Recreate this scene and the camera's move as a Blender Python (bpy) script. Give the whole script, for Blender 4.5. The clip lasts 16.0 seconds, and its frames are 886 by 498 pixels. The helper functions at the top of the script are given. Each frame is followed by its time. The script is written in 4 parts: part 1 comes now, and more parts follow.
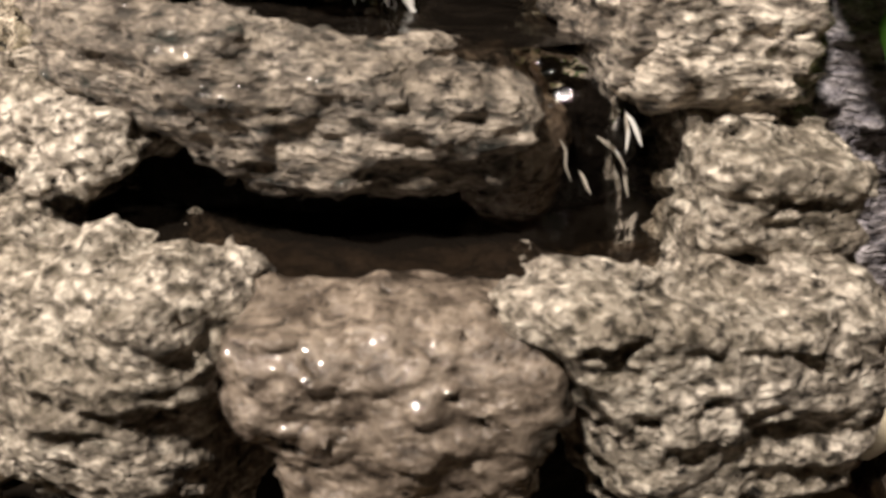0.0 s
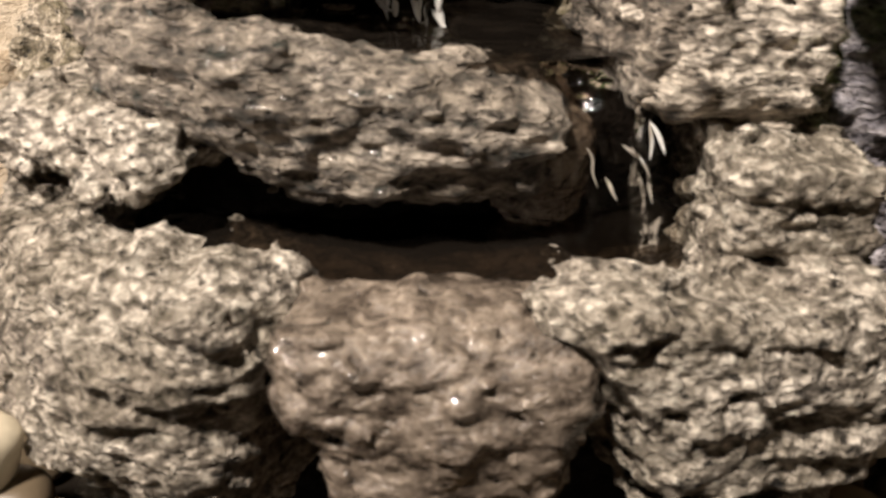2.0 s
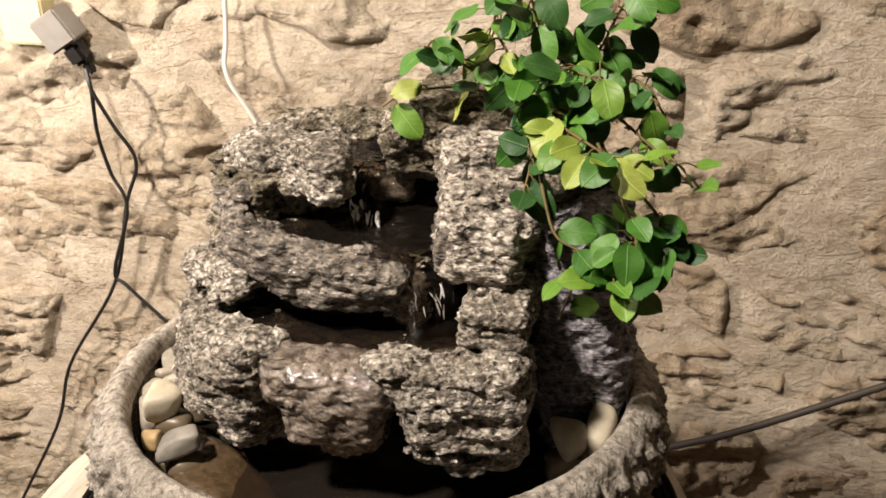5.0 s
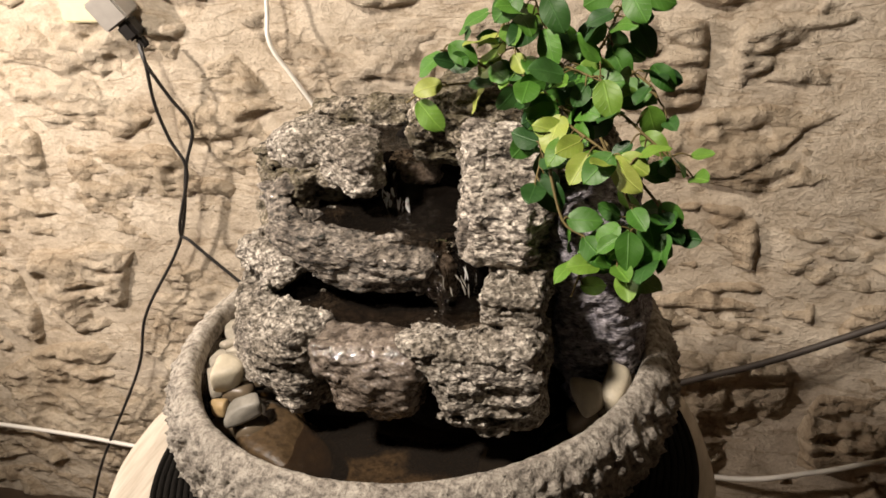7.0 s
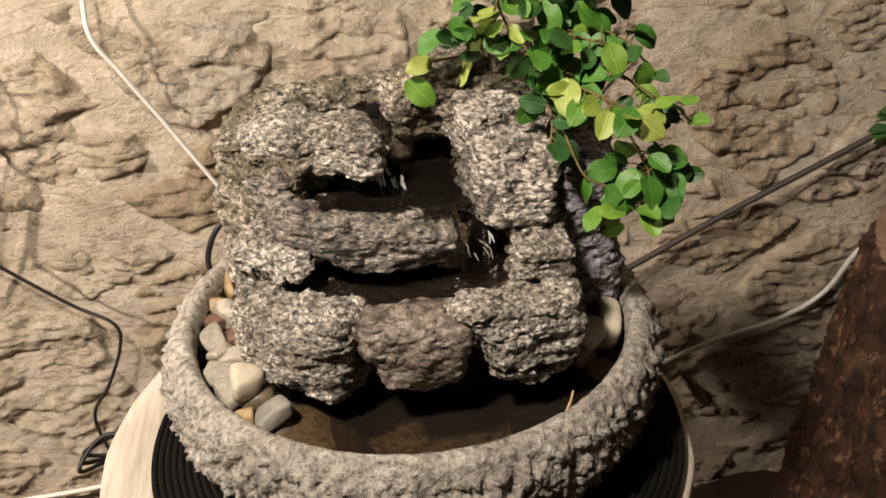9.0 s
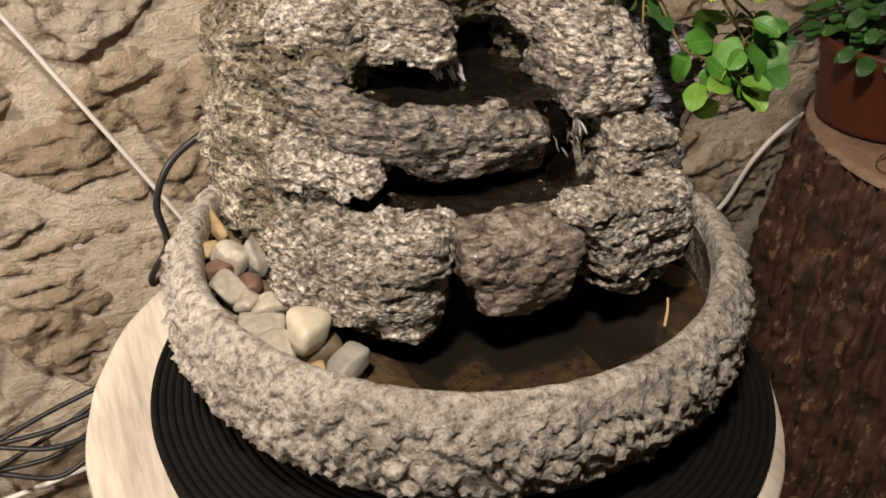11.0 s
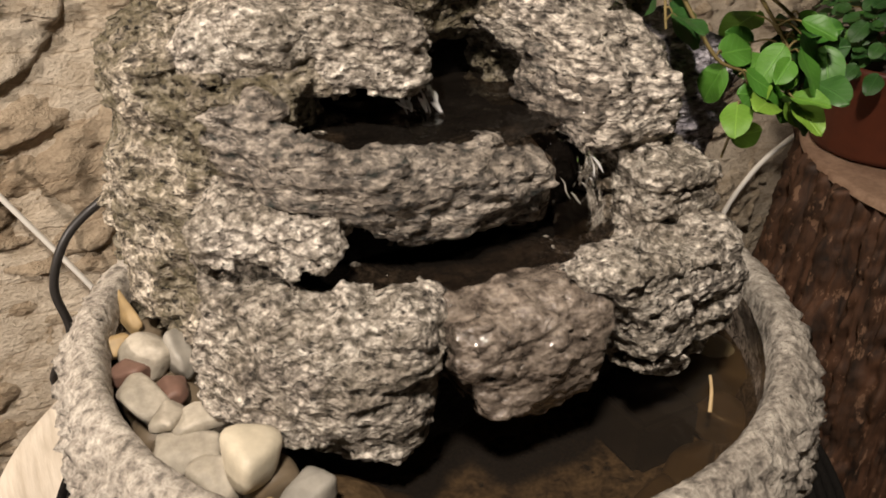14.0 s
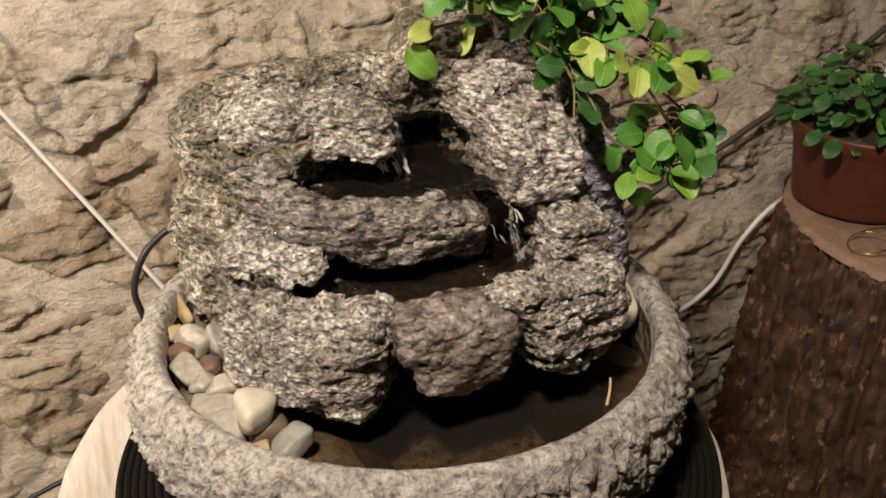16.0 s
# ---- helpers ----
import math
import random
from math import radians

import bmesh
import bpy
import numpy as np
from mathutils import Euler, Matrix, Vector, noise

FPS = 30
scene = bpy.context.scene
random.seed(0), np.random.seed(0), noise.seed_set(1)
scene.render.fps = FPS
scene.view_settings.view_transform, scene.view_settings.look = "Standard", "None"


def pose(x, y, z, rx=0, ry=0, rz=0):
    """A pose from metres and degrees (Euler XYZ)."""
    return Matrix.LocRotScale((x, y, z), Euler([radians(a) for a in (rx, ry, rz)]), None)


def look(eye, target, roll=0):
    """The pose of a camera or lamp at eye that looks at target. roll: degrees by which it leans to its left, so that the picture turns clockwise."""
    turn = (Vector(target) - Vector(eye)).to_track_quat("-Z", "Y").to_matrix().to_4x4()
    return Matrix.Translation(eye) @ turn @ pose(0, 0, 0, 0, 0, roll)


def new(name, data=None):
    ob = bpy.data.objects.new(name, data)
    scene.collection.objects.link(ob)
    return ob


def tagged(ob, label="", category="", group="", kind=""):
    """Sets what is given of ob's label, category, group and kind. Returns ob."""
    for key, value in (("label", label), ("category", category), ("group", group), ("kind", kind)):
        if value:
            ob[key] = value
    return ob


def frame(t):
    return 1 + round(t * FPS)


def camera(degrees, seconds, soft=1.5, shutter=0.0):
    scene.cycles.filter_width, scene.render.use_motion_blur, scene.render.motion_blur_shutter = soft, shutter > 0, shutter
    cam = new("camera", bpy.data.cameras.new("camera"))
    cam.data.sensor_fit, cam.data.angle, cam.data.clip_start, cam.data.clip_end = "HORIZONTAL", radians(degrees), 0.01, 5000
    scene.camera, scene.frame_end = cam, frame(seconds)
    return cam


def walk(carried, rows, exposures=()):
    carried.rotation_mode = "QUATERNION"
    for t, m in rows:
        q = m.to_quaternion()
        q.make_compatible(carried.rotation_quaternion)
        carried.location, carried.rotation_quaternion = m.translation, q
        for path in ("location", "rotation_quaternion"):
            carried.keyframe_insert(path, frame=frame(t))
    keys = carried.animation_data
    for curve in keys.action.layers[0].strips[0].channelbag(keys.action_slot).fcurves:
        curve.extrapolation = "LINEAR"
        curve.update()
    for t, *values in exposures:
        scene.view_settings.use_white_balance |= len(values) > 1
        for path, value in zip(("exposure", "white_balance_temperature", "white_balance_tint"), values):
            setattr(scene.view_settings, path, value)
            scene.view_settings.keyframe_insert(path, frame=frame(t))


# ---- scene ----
# camera and its walk: seconds, place in metres, Euler degrees
cam = camera(50.2, 16.0, soft=1.6)
cam.data.dof.use_dof, cam.data.dof.focus_distance, cam.data.dof.aperture_fstop = True, 0.8, 22
PATH = [
    (0.0, -0.0193, -0.3336, 1.0282, 64.65, -2.86, -4.9),
    (0.5, -0.0218, -0.3316, 1.022, 65.26, -2.49, -5.01),
    (1.0, -0.0209, -0.3316, 1.024, 65.02, -2.31, -5.13),
    (1.5, -0.0218, -0.3372, 1.0322, 65.2, -2.11, -4.84),
    (2.0, -0.0288, -0.3465, 1.0314, 65.36, -2.47, -4.58),
    (2.5, -0.0191, -0.3789, 1.0523, 65.26, -1.04, -3.54),
    (3.0, 0.0117, -0.4441, 1.0877, 66.65, -0.16, -1.03),
    (3.5, 0.0454, -0.5085, 1.1271, 67.19, 0.64, 1.84),
    (4.0, 0.1037, -0.5831, 1.1779, 67.57, 2.81, 5.41),
    (4.2, 0.1319, -0.6056, 1.1921, 68.73, 2.47, 7.4),
    (6.3, 0.2542, -0.6931, 1.2682, 65.4, 0.67, 15.47),
    (6.5, 0.2581, -0.6958, 1.2855, 64.74, 1.32, 15.56),
    (7.0, 0.2504, -0.6952, 1.3022, 62.72, 4.55, 15.22),
    (7.5, 0.1985, -0.7031, 1.3185, 62.11, 4.67, 11.36),
    (8.0, 0.13, -0.7228, 1.2967, 60.31, 3.04, 6.1),
    (8.5, 0.0512, -0.7424, 1.3235, 59.16, 2.02, 0.93),
    (8.7, 0.008, -0.7451, 1.339, 59.37, 2.12, -2.72),
    (10.8, -0.2738, -0.6121, 1.2455, 58.35, -0.8, -23.47),
    (11.0, -0.2796, -0.5891, 1.2272, 57.72, -1.08, -23.68),
    (11.5, -0.2802, -0.5365, 1.2076, 56.54, -0.07, -26.04),
    (12.0, -0.2984, -0.5217, 1.2002, 57.13, -0.36, -28.15),
    (12.5, -0.279, -0.494, 1.1917, 59.22, -0.67, -29.02),
    (13.0, -0.2392, -0.451, 1.1672, 60.19, -0.53, -28.14),
    (13.5, -0.2331, -0.4416, 1.167, 60.44, 0.0, -28.26),
    (14.0, -0.2353, -0.4468, 1.1581, 60.52, -0.17, -27.97),
    (14.5, -0.228, -0.4569, 1.1519, 59.73, -0.18, -27.72),
    (15.0, -0.2242, -0.4944, 1.1798, 60.22, 0.03, -26.68),
    (15.5, -0.2297, -0.5686, 1.2182, 61.5, 0.39, -24.81),
    (16.0, -0.2289, -0.6418, 1.2517, 62.32, 0.31, -22.11),
]
walk(cam, [(t, pose(x, y, z, rx, ry, rz)) for t, x, y, z, rx, ry, rz in PATH],
     exposures=((0, 0.22), (2, 0.22), (3.5, 0.29), (7, 0.0), (8.5, -0.04), (11, -0.19), (14, -0.19), (16, -0.14)))

# world, lamps
world = bpy.data.worlds.new("world")
scene.world = world
world.use_nodes = True
world.node_tree.nodes["Background"].inputs[0].default_value = (1.0, 0.82, 0.62, 1)
world.node_tree.nodes["Background"].inputs[1].default_value = 0.022


key = new("left_lamp_light", bpy.data.lights.new("left_lamp_light", "SPOT"))
key.data.energy, key.data.shadow_soft_size, key.data.color = 95, 0.035, (1.0, 0.86, 0.75)
key.data.spot_size, key.data.spot_blend = radians(85), 0.8
key.matrix_world = look((-1.35, -0.25, 1.35), (-0.5, 0.5, 0.8))
ceiling_lamp = new("ceiling_lamp_light", bpy.data.lights.new("ceiling_lamp_light", "AREA"))
ceiling_lamp.data.shape, ceiling_lamp.data.size = "DISK", 0.14
ceiling_lamp.data.energy, ceiling_lamp.data.color = 35, (1.0, 0.875, 0.76)
ceiling_lamp.matrix_world = look((-0.5, -0.70, 2.14), (0.0, 0.1, 0.8))


# materials
def mat(name, rough=0.6, metal=0.0):
    m = bpy.data.materials.new(name)
    m.use_nodes = True
    b = m.node_tree.nodes["Principled BSDF"]
    b.inputs["Roughness"].default_value, b.inputs["Metallic"].default_value = rough, metal
    return m, m.node_tree, b


def node(tree, kind, **values):
    n = tree.nodes.new(kind)
    for key, v in values.items():
        n.inputs[key.replace("_", " ")].default_value = v
    return n


def coords(tree, scale=(1, 1, 1), turn=(0, 0, 0)):
    tc, mp = tree.nodes.new("ShaderNodeTexCoord"), tree.nodes.new("ShaderNodeMapping")
    mp.inputs["Scale"].default_value = scale
    mp.inputs["Rotation"].default_value = [radians(a) for a in turn]
    tree.links.new(tc.outputs["Object"], mp.inputs["Vector"])
    return mp.outputs["Vector"]


def grain(tree, vec, scale, detail=6, rough=0.6, twist=0.0):
    n = node(tree, "ShaderNodeTexNoise", Scale=scale, Detail=detail, Roughness=rough, Distortion=twist)
    tree.links.new(vec, n.inputs["Vector"])
    return n.outputs["Fac"]


def ramp(tree, fac, stops):
    r = tree.nodes.new("ShaderNodeValToRGB")
    el = r.color_ramp.elements
    while len(el) < len(stops):
        el.new(0.5)
    for e, (p, c) in zip(el, stops):
        e.position, e.color = p, (*c, 1) if len(c) == 3 else c
    tree.links.new(fac, r.inputs["Fac"])
    return r.outputs["Color"]


def mixed(tree, fac, a, b, mode="MIX"):
    n = tree.nodes.new("ShaderNodeMix")
    n.data_type, n.blend_type = "RGBA", mode
    for sock, v in ((n.inputs["Factor"], fac), (n.inputs[6], a), (n.inputs[7], b)):
        if hasattr(v, "links"):
            tree.links.new(v, sock)
        else:
            sock.default_value = v if isinstance(v, (int, float)) else (*v, 1)
    return n.outputs[2]


def maths(tree, op, a, b):
    n = tree.nodes.new("ShaderNodeMath")
    n.operation = op
    for sock, v in zip(n.inputs, (a, b)):
        if hasattr(v, "links"):
            tree.links.new(v, sock)
        else:
            sock.default_value = v
    return n.outputs[0]


def relief(tree, b, height, strength, dist):
    n = node(tree, "ShaderNodeBump", Strength=strength, Distance=dist)
    tree.links.new(height, n.inputs["Height"])
    tree.links.new(n.outputs["Normal"], b.inputs["Normal"])


def stone_mat(name, light, mid, dark, stretch=(1, 1, 1), wet=0.0, moss=0.0, pit=0.485, turn=(0, 0, 0), size=125, flake=330, stain=0.5, grit=0.4):
    """Porous cast stone: pale granules with dark crevices between them, pits and stains; wet stone is darker and shiny."""
    m, t, b = mat(name, 0.85 - 0.6 * wet)
    v = coords(t, stretch, turn)
    big, fine, mid_n = grain(t, v, 26, 5, 0.6), grain(t, v, 520, 4, 0.7), grain(t, v, size, 6, 0.62, 0.25)
    warp = node(t, "ShaderNodeTexNoise", Scale=260, Detail=2)
    t.links.new(v, warp.inputs["Vector"])
    shift = t.nodes.new("ShaderNodeVectorMath")
    shift.operation = "MULTIPLY_ADD"
    t.links.new(warp.outputs["Color"], shift.inputs[0])
    t.links.new(v, shift.inputs[2])
    shift.inputs[1].default_value = (0.0045, 0.0045, 0.0045)
    cell = node(t, "ShaderNodeTexVoronoi", Scale=flake)
    t.links.new(shift.outputs[0], cell.inputs["Vector"])
    col = ramp(t, mid_n, [(0.32, dark), (0.45, mid), (0.58, light), (0.72, tuple(min(1, c * 1.12) for c in light))])
    speck = ramp(t, fine, [(0.36, (0.4, 0.38, 0.36)), (0.5, (0.95, 0.95, 0.95)), (0.66, (1.1, 1.1, 1.1))])
    col = mixed(t, 0.55, col, speck, "MULTIPLY")
    tint = ramp(t, cell.outputs["Color"], [(0.1, (0.55, 0.53, 0.51)), (0.5, (0.96, 0.96, 0.95)), (0.9, (1.18, 1.18, 1.16))])
    col = mixed(t, 0.2 + 1.2 * grit, col, tint, "MULTIPLY")
    gap = ramp(t, cell.outputs["Distance"], [(0.38, (1, 1, 1)), (0.72, (0.16, 0.145, 0.13))])
    col = mixed(t, grit, col, gap, "MULTIPLY")
    blot = ramp(t, big, [(0.36, (0.34, 0.31, 0.285)), (0.48, (0.78, 0.76, 0.73)), (0.6, (1.1, 1.1, 1.1))])
    col = mixed(t, stain, col, blot, "MULTIPLY")
    if moss:
        green = ramp(t, grain(t, coords(t), 26, 6, 0.65), [(0.42, (0, 0, 0)), (0.54, (moss, moss, moss))])
        col = mixed(t, green, col, mixed(t, 0.8, (0.105, 0.088, 0.042), speck, "MULTIPLY"))
    hole = ramp(t, grain(t, v, size * 1.25, 3, 0.55), [(pit - 0.14, (0.05, 0.045, 0.04)), (pit - 0.04, (1, 1, 1))])
    col = mixed(t, 0.9, col, hole, "MULTIPLY")
    t.links.new(col, b.inputs["Base Color"])
    h = maths(t, "ADD", maths(t, "MULTIPLY", mid_n, 1.2), maths(t, "MULTIPLY", gap, 0.5 * grit))
    h = maths(t, "ADD", h, maths(t, "MULTIPLY", tint, 0.6 * grit))
    h = maths(t, "ADD", h, maths(t, "MULTIPLY", hole, 0.45))
    relief(t, b, h, 1.0 - 0.4 * wet, 0.0042)
    if wet:
        b.inputs["Coat Weight"].default_value, b.inputs["Coat Roughness"].default_value = wet, 0.06
    return m


ROCK = stone_mat("porous_stone", (0.95, 0.875, 0.78), (0.45, 0.405, 0.35), (0.06, 0.05, 0.04), (0.8, 0.8, 1.22), size=200, moss=0.25, pit=0.445, flake=300, stain=0.7, grit=0.58)
ROCK_LAYERED = stone_mat("layered_stone", (0.92, 0.84, 0.74), (0.41, 0.365, 0.31), (0.05, 0.042, 0.035), (0.62, 0.62, 1.4), turn=(0, 8, 0), size=190, flake=300, pit=0.45, stain=0.7, grit=0.52)
ROCK_MOSSY = stone_mat("mossy_stone", (0.82, 0.74, 0.62), (0.38, 0.33, 0.255), (0.05, 0.042, 0.03), (0.8, 0.8, 1.2), moss=0.72, size=180, pit=0.47, stain=0.7, grit=0.5)
# Damp stone, its colour lowered further for the knob's shade on the ledge.
ROCK_DAMP_SHADED = stone_mat("damp_shaded_stone", (0.50, 0.445, 0.38), (0.20, 0.175, 0.15), (0.03, 0.038, 0.032), (0.62, 0.62, 1.4), wet=0.15, size=190, flake=330, pit=0.46, stain=0.8)
ROCK_WET = stone_mat("wet_stone", (0.34, 0.285, 0.235), (0.19, 0.155, 0.127), (0.05, 0.04, 0.032), (0.8, 0.8, 1.2), wet=1.0, pit=0.42, size=130, grit=0.15)
# Near-black colour holds the shade of the cavities; its specular is cut too.
ROCK_CAVITY_SHADE = stone_mat("cavity_shade_stone", (0.012, 0.0095, 0.008), (0.007, 0.0055, 0.0045), (0.003, 0.0025, 0.002), pit=0.4, grit=0.1)
ROCK_CAVITY_SHADE.node_tree.nodes["Principled BSDF"].inputs["Specular IOR Level"].default_value = 0.15
ROCK_BLUE = stone_mat("bluish_stone", (0.60, 0.57, 0.62), (0.34, 0.325, 0.375), (0.07, 0.065, 0.08), (0.65, 0.65, 1.4), size=180, pit=0.44)
BOWL = stone_mat("bowl_stone", (0.57, 0.525, 0.455), (0.39, 0.35, 0.30), (0.13, 0.115, 0.097), size=150, pit=0.36, flake=240, stain=0.35, grit=0.12)


def simple(name, colour, rough=0.5, metal=0.0, var=0.25, scale=60, bump=0.0, coat=0.0):
    m, t, b = mat(name, rough, metal)
    n = grain(t, coords(t), scale, 5)
    t.links.new(ramp(t, n, [(0.3, tuple(c * (1 - var) for c in colour)), (0.7, tuple(c * (1 + var) for c in colour))]), b.inputs["Base Color"])
    if bump:
        relief(t, b, n, bump, 0.003)
    b.inputs["Coat Weight"].default_value = coat
    return m


def wall_mat(name, a, b_, c, bump=0.9):
    m, t, b = mat(name, 0.92)
    v = coords(t, (0.85, 1, 1.15))
    n1, n2, n3 = grain(t, v, 7, 5), grain(t, v, 38, 8, 0.66, 0.1), grain(t, v, 260, 4, 0.7)
    col = ramp(t, n1, [(0.3, a), (0.5, b_), (0.7, c)])
    info = t.nodes.new("ShaderNodeObjectInfo")
    tone = ramp(t, info.outputs["Random"], [(0.0, (0.74, 0.66, 0.56)), (0.35, (0.95, 0.91, 0.84)), (0.7, (1.06, 1.04, 1.0)), (1.0, (0.88, 0.87, 0.86))])
    col = mixed(t, 0.8, col, tone, "MULTIPLY")
    col = mixed(t, 0.6, col, ramp(t, n2, [(0.3, (0.5, 0.44, 0.36)), (0.55, (1, 1, 1))]), "MULTIPLY")
    col = mixed(t, 0.35, col, ramp(t, n3, [(0.35, (0.45, 0.4, 0.35)), (0.55, (1, 1, 1))]), "MULTIPLY")
    t.links.new(col, b.inputs["Base Color"])
    seam = maths(t, "ABSOLUTE", maths(t, "SUBTRACT", grain(t, coords(t, (0.5, 1, 1.6)), 9, 4, 0.55, 0.3), 0.5), 0)
    line = ramp(t, seam, [(0.0, (0.35, 0.28, 0.2)), (0.004, (0.6, 0.52, 0.42)), (0.02, (1, 1, 1))])
    t.links.new(mixed(t, 0.4, col, line, "MULTIPLY"), b.inputs["Base Color"])
    h = maths(t, "ADD", n2, maths(t, "MULTIPLY", n3, 0.25))
    relief(t, b, maths(t, "ADD", h, maths(t, "MULTIPLY", line, 0.12)), bump, 0.02)
    return m


WALL_STONE = wall_mat("wall_stone", (0.46, 0.38, 0.28), (0.60, 0.52, 0.41), (0.68, 0.61, 0.50))
MORTAR = wall_mat("wall_mortar", (0.52, 0.445, 0.35), (0.62, 0.55, 0.45), (0.69, 0.62, 0.52), 0.6)
# Dull plaster and floor colours limit the bounce of the unseen room.
PLASTER = simple("plaster", (0.26, 0.23, 0.19), 0.9, scale=6, var=0.1, bump=0.2)
FLOOR = simple("floor_tile", (0.16, 0.11, 0.07), 0.6, scale=9, bump=0.2)
BLACK = simple("black_rubber", (0.018, 0.016, 0.015), 0.45)
DARK_CORD = simple("dark_cord", (0.05, 0.04, 0.032), 0.6)
WHITE = simple("white_plastic", (0.82, 0.79, 0.72), 0.45, var=0.06)
# Terracotta with the shade the pot stands in put into its colour.
TERRA_SHADED = simple("shaded_terracotta_plastic", (0.085, 0.02, 0.008), 0.5, var=0.15)
SOIL = simple("soil", (0.03, 0.02, 0.013), 0.95, scale=200, bump=0.8)
METAL = simple("steel", (0.6, 0.6, 0.6), 0.25, 1.0, var=0.1)
BRASS = simple("gilt_wire", (0.6, 0.42, 0.2), 0.25, 1.0, var=0.1)


def wood_mat(name, a, b_, axis, scale=14):
    m, t, b = mat(name, 0.7)
    v = coords(t, axis)
    n1, n2 = grain(t, v, scale, 6, 0.6, 0.8), grain(t, v, scale * 7, 4)
    col = mixed(t, 0.5, ramp(t, n1, [(0.3, a), (0.65, b_)]), ramp(t, n2, [(0.35, (0.6, 0.56, 0.5)), (0.6, (1, 1, 1))]), "MULTIPLY")
    t.links.new(col, b.inputs["Base Color"])
    relief(t, b, n2, 0.35, 0.002)
    return m


def leaf_mat(name, a, b_):
    m, t, b = mat(name, 0.5)
    info = t.nodes.new("ShaderNodeObjectInfo")
    col = mixed(t, info.outputs["Random"], a, b_)
    col = mixed(t, 0.5, col, ramp(t, grain(t, coords(t), 130, 4), [(0.3, (0.7, 0.72, 0.6)), (0.65, (1, 1, 1))]), "MULTIPLY")
    tc, xyz = t.nodes.new("ShaderNodeTexCoord"), t.nodes.new("ShaderNodeSeparateXYZ")
    t.links.new(tc.outputs["Object"], xyz.inputs[0])
    side = maths(t, "ABSOLUTE", xyz.outputs["Y"], 0)
    slant = maths(t, "SINE", maths(t, "MULTIPLY", maths(t, "SUBTRACT", xyz.outputs["X"], maths(t, "MULTIPLY", side, 0.8)), 1250), 0)
    rib = ramp(t, maths(t, "MULTIPLY", side, 1000), [(0.25, (1, 1, 1)), (0.75, (0, 0, 0))])
    veins = maths(t, "MAXIMUM", rib, ramp(t, slant, [(0.93, (0, 0, 0)), (1.0, (0.5, 0.5, 0.5))]))
    col = mixed(t, maths(t, "MULTIPLY", veins, 0.25), col, tuple(min(1, c * 1.9 + 0.03) for c in b_))
    t.links.new(col, b.inputs["Base Color"])
    relief(t, b, veins, 0.4, 0.001)
    b.inputs["Subsurface Weight"].default_value = 0.15
    b.inputs["Subsurface Radius"].default_value = (0.004, 0.006, 0.002)
    b.inputs["Subsurface Scale"].default_value = 0.5
    return m


LEAF = leaf_mat("green_leaf", (0.04, 0.14, 0.016), (0.09, 0.235, 0.026))
LEAF_LIGHT = leaf_mat("light_green_leaf", (0.10, 0.235, 0.026), (0.18, 0.32, 0.04))
LEAF_DARK = leaf_mat("dark_green_leaf", (0.02, 0.075, 0.016), (0.045, 0.13, 0.025))
LEAF_YELLOW = leaf_mat("yellowing_leaf", (0.27, 0.37, 0.055), (0.36, 0.41, 0.09))
STEM = simple("green_brown_stem", (0.16, 0.12, 0.04), 0.7)
def bark_mat():
    m = wood_mat("bark", (0.012, 0.007, 0.004), (0.105, 0.048, 0.024), (1, 1, 0.35), 50)
    t, b = m.node_tree, m.node_tree.nodes["Principled BSDF"]
    old = b.inputs["Base Color"].links[0].from_socket
    flake = ramp(t, grain(t, coords(t, (1, 1, 0.55)), 75, 4, 0.65), [(0.59, (0, 0, 0)), (0.64, (0.85, 0.85, 0.85))])
    t.links.new(mixed(t, flake, old, (0.24, 0.14, 0.085)), b.inputs["Base Color"])
    return m


BARK = bark_mat()
END_GRAIN = wood_mat("sawn_wood", (0.22, 0.135, 0.09), (0.36, 0.24, 0.165), (1, 1, 1), 18)
WOOD = wood_mat("whitewashed_wood", (0.40, 0.35, 0.285), (0.64, 0.575, 0.48), (1, 0.1, 1), 26)
BRAID = simple("black_braid", (0.008, 0.007, 0.006), 1.0, scale=420, bump=0.6)
BRAID.node_tree.nodes["Principled BSDF"].inputs["Specular IOR Level"].default_value = 0.12


def water_mat(name, tint, ripple, murk=0.0):
    m = bpy.data.materials.new(name)
    m.use_nodes = True
    t = m.node_tree
    t.nodes.clear()
    out, mix = t.nodes.new("ShaderNodeOutputMaterial"), t.nodes.new("ShaderNodeMixShader")
    clear, gloss = t.nodes.new("ShaderNodeBsdfTransparent"), node(t, "ShaderNodeBsdfGlossy", Roughness=0.03)
    clear.inputs[0].default_value = (*tint, 1)
    fres, bump = node(t, "ShaderNodeFresnel", IOR=1.33), node(t, "ShaderNodeBump", Strength=0.5, Distance=0.004)
    t.links.new(grain(t, coords(t), ripple, 3, 0.5, 0.6), bump.inputs["Height"])
    t.links.new(bump.outputs["Normal"], gloss.inputs["Normal"])
    t.links.new(bump.outputs["Normal"], fres.inputs["Normal"])
    t.links.new(fres.outputs[0], mix.inputs[0])
    cloud, body = node(t, "ShaderNodeBsdfDiffuse"), t.nodes.new("ShaderNodeMixShader")
    cloud.inputs[0].default_value, body.inputs[0].default_value = (0.25, 0.205, 0.165, 1), murk
    t.links.new(clear.outputs[0], body.inputs[1])
    t.links.new(cloud.outputs[0], body.inputs[2])
    t.links.new(body.outputs[0], mix.inputs[1])
    t.links.new(gloss.outputs[0], mix.inputs[2])
    t.links.new(mix.outputs[0], out.inputs[0])
    return m


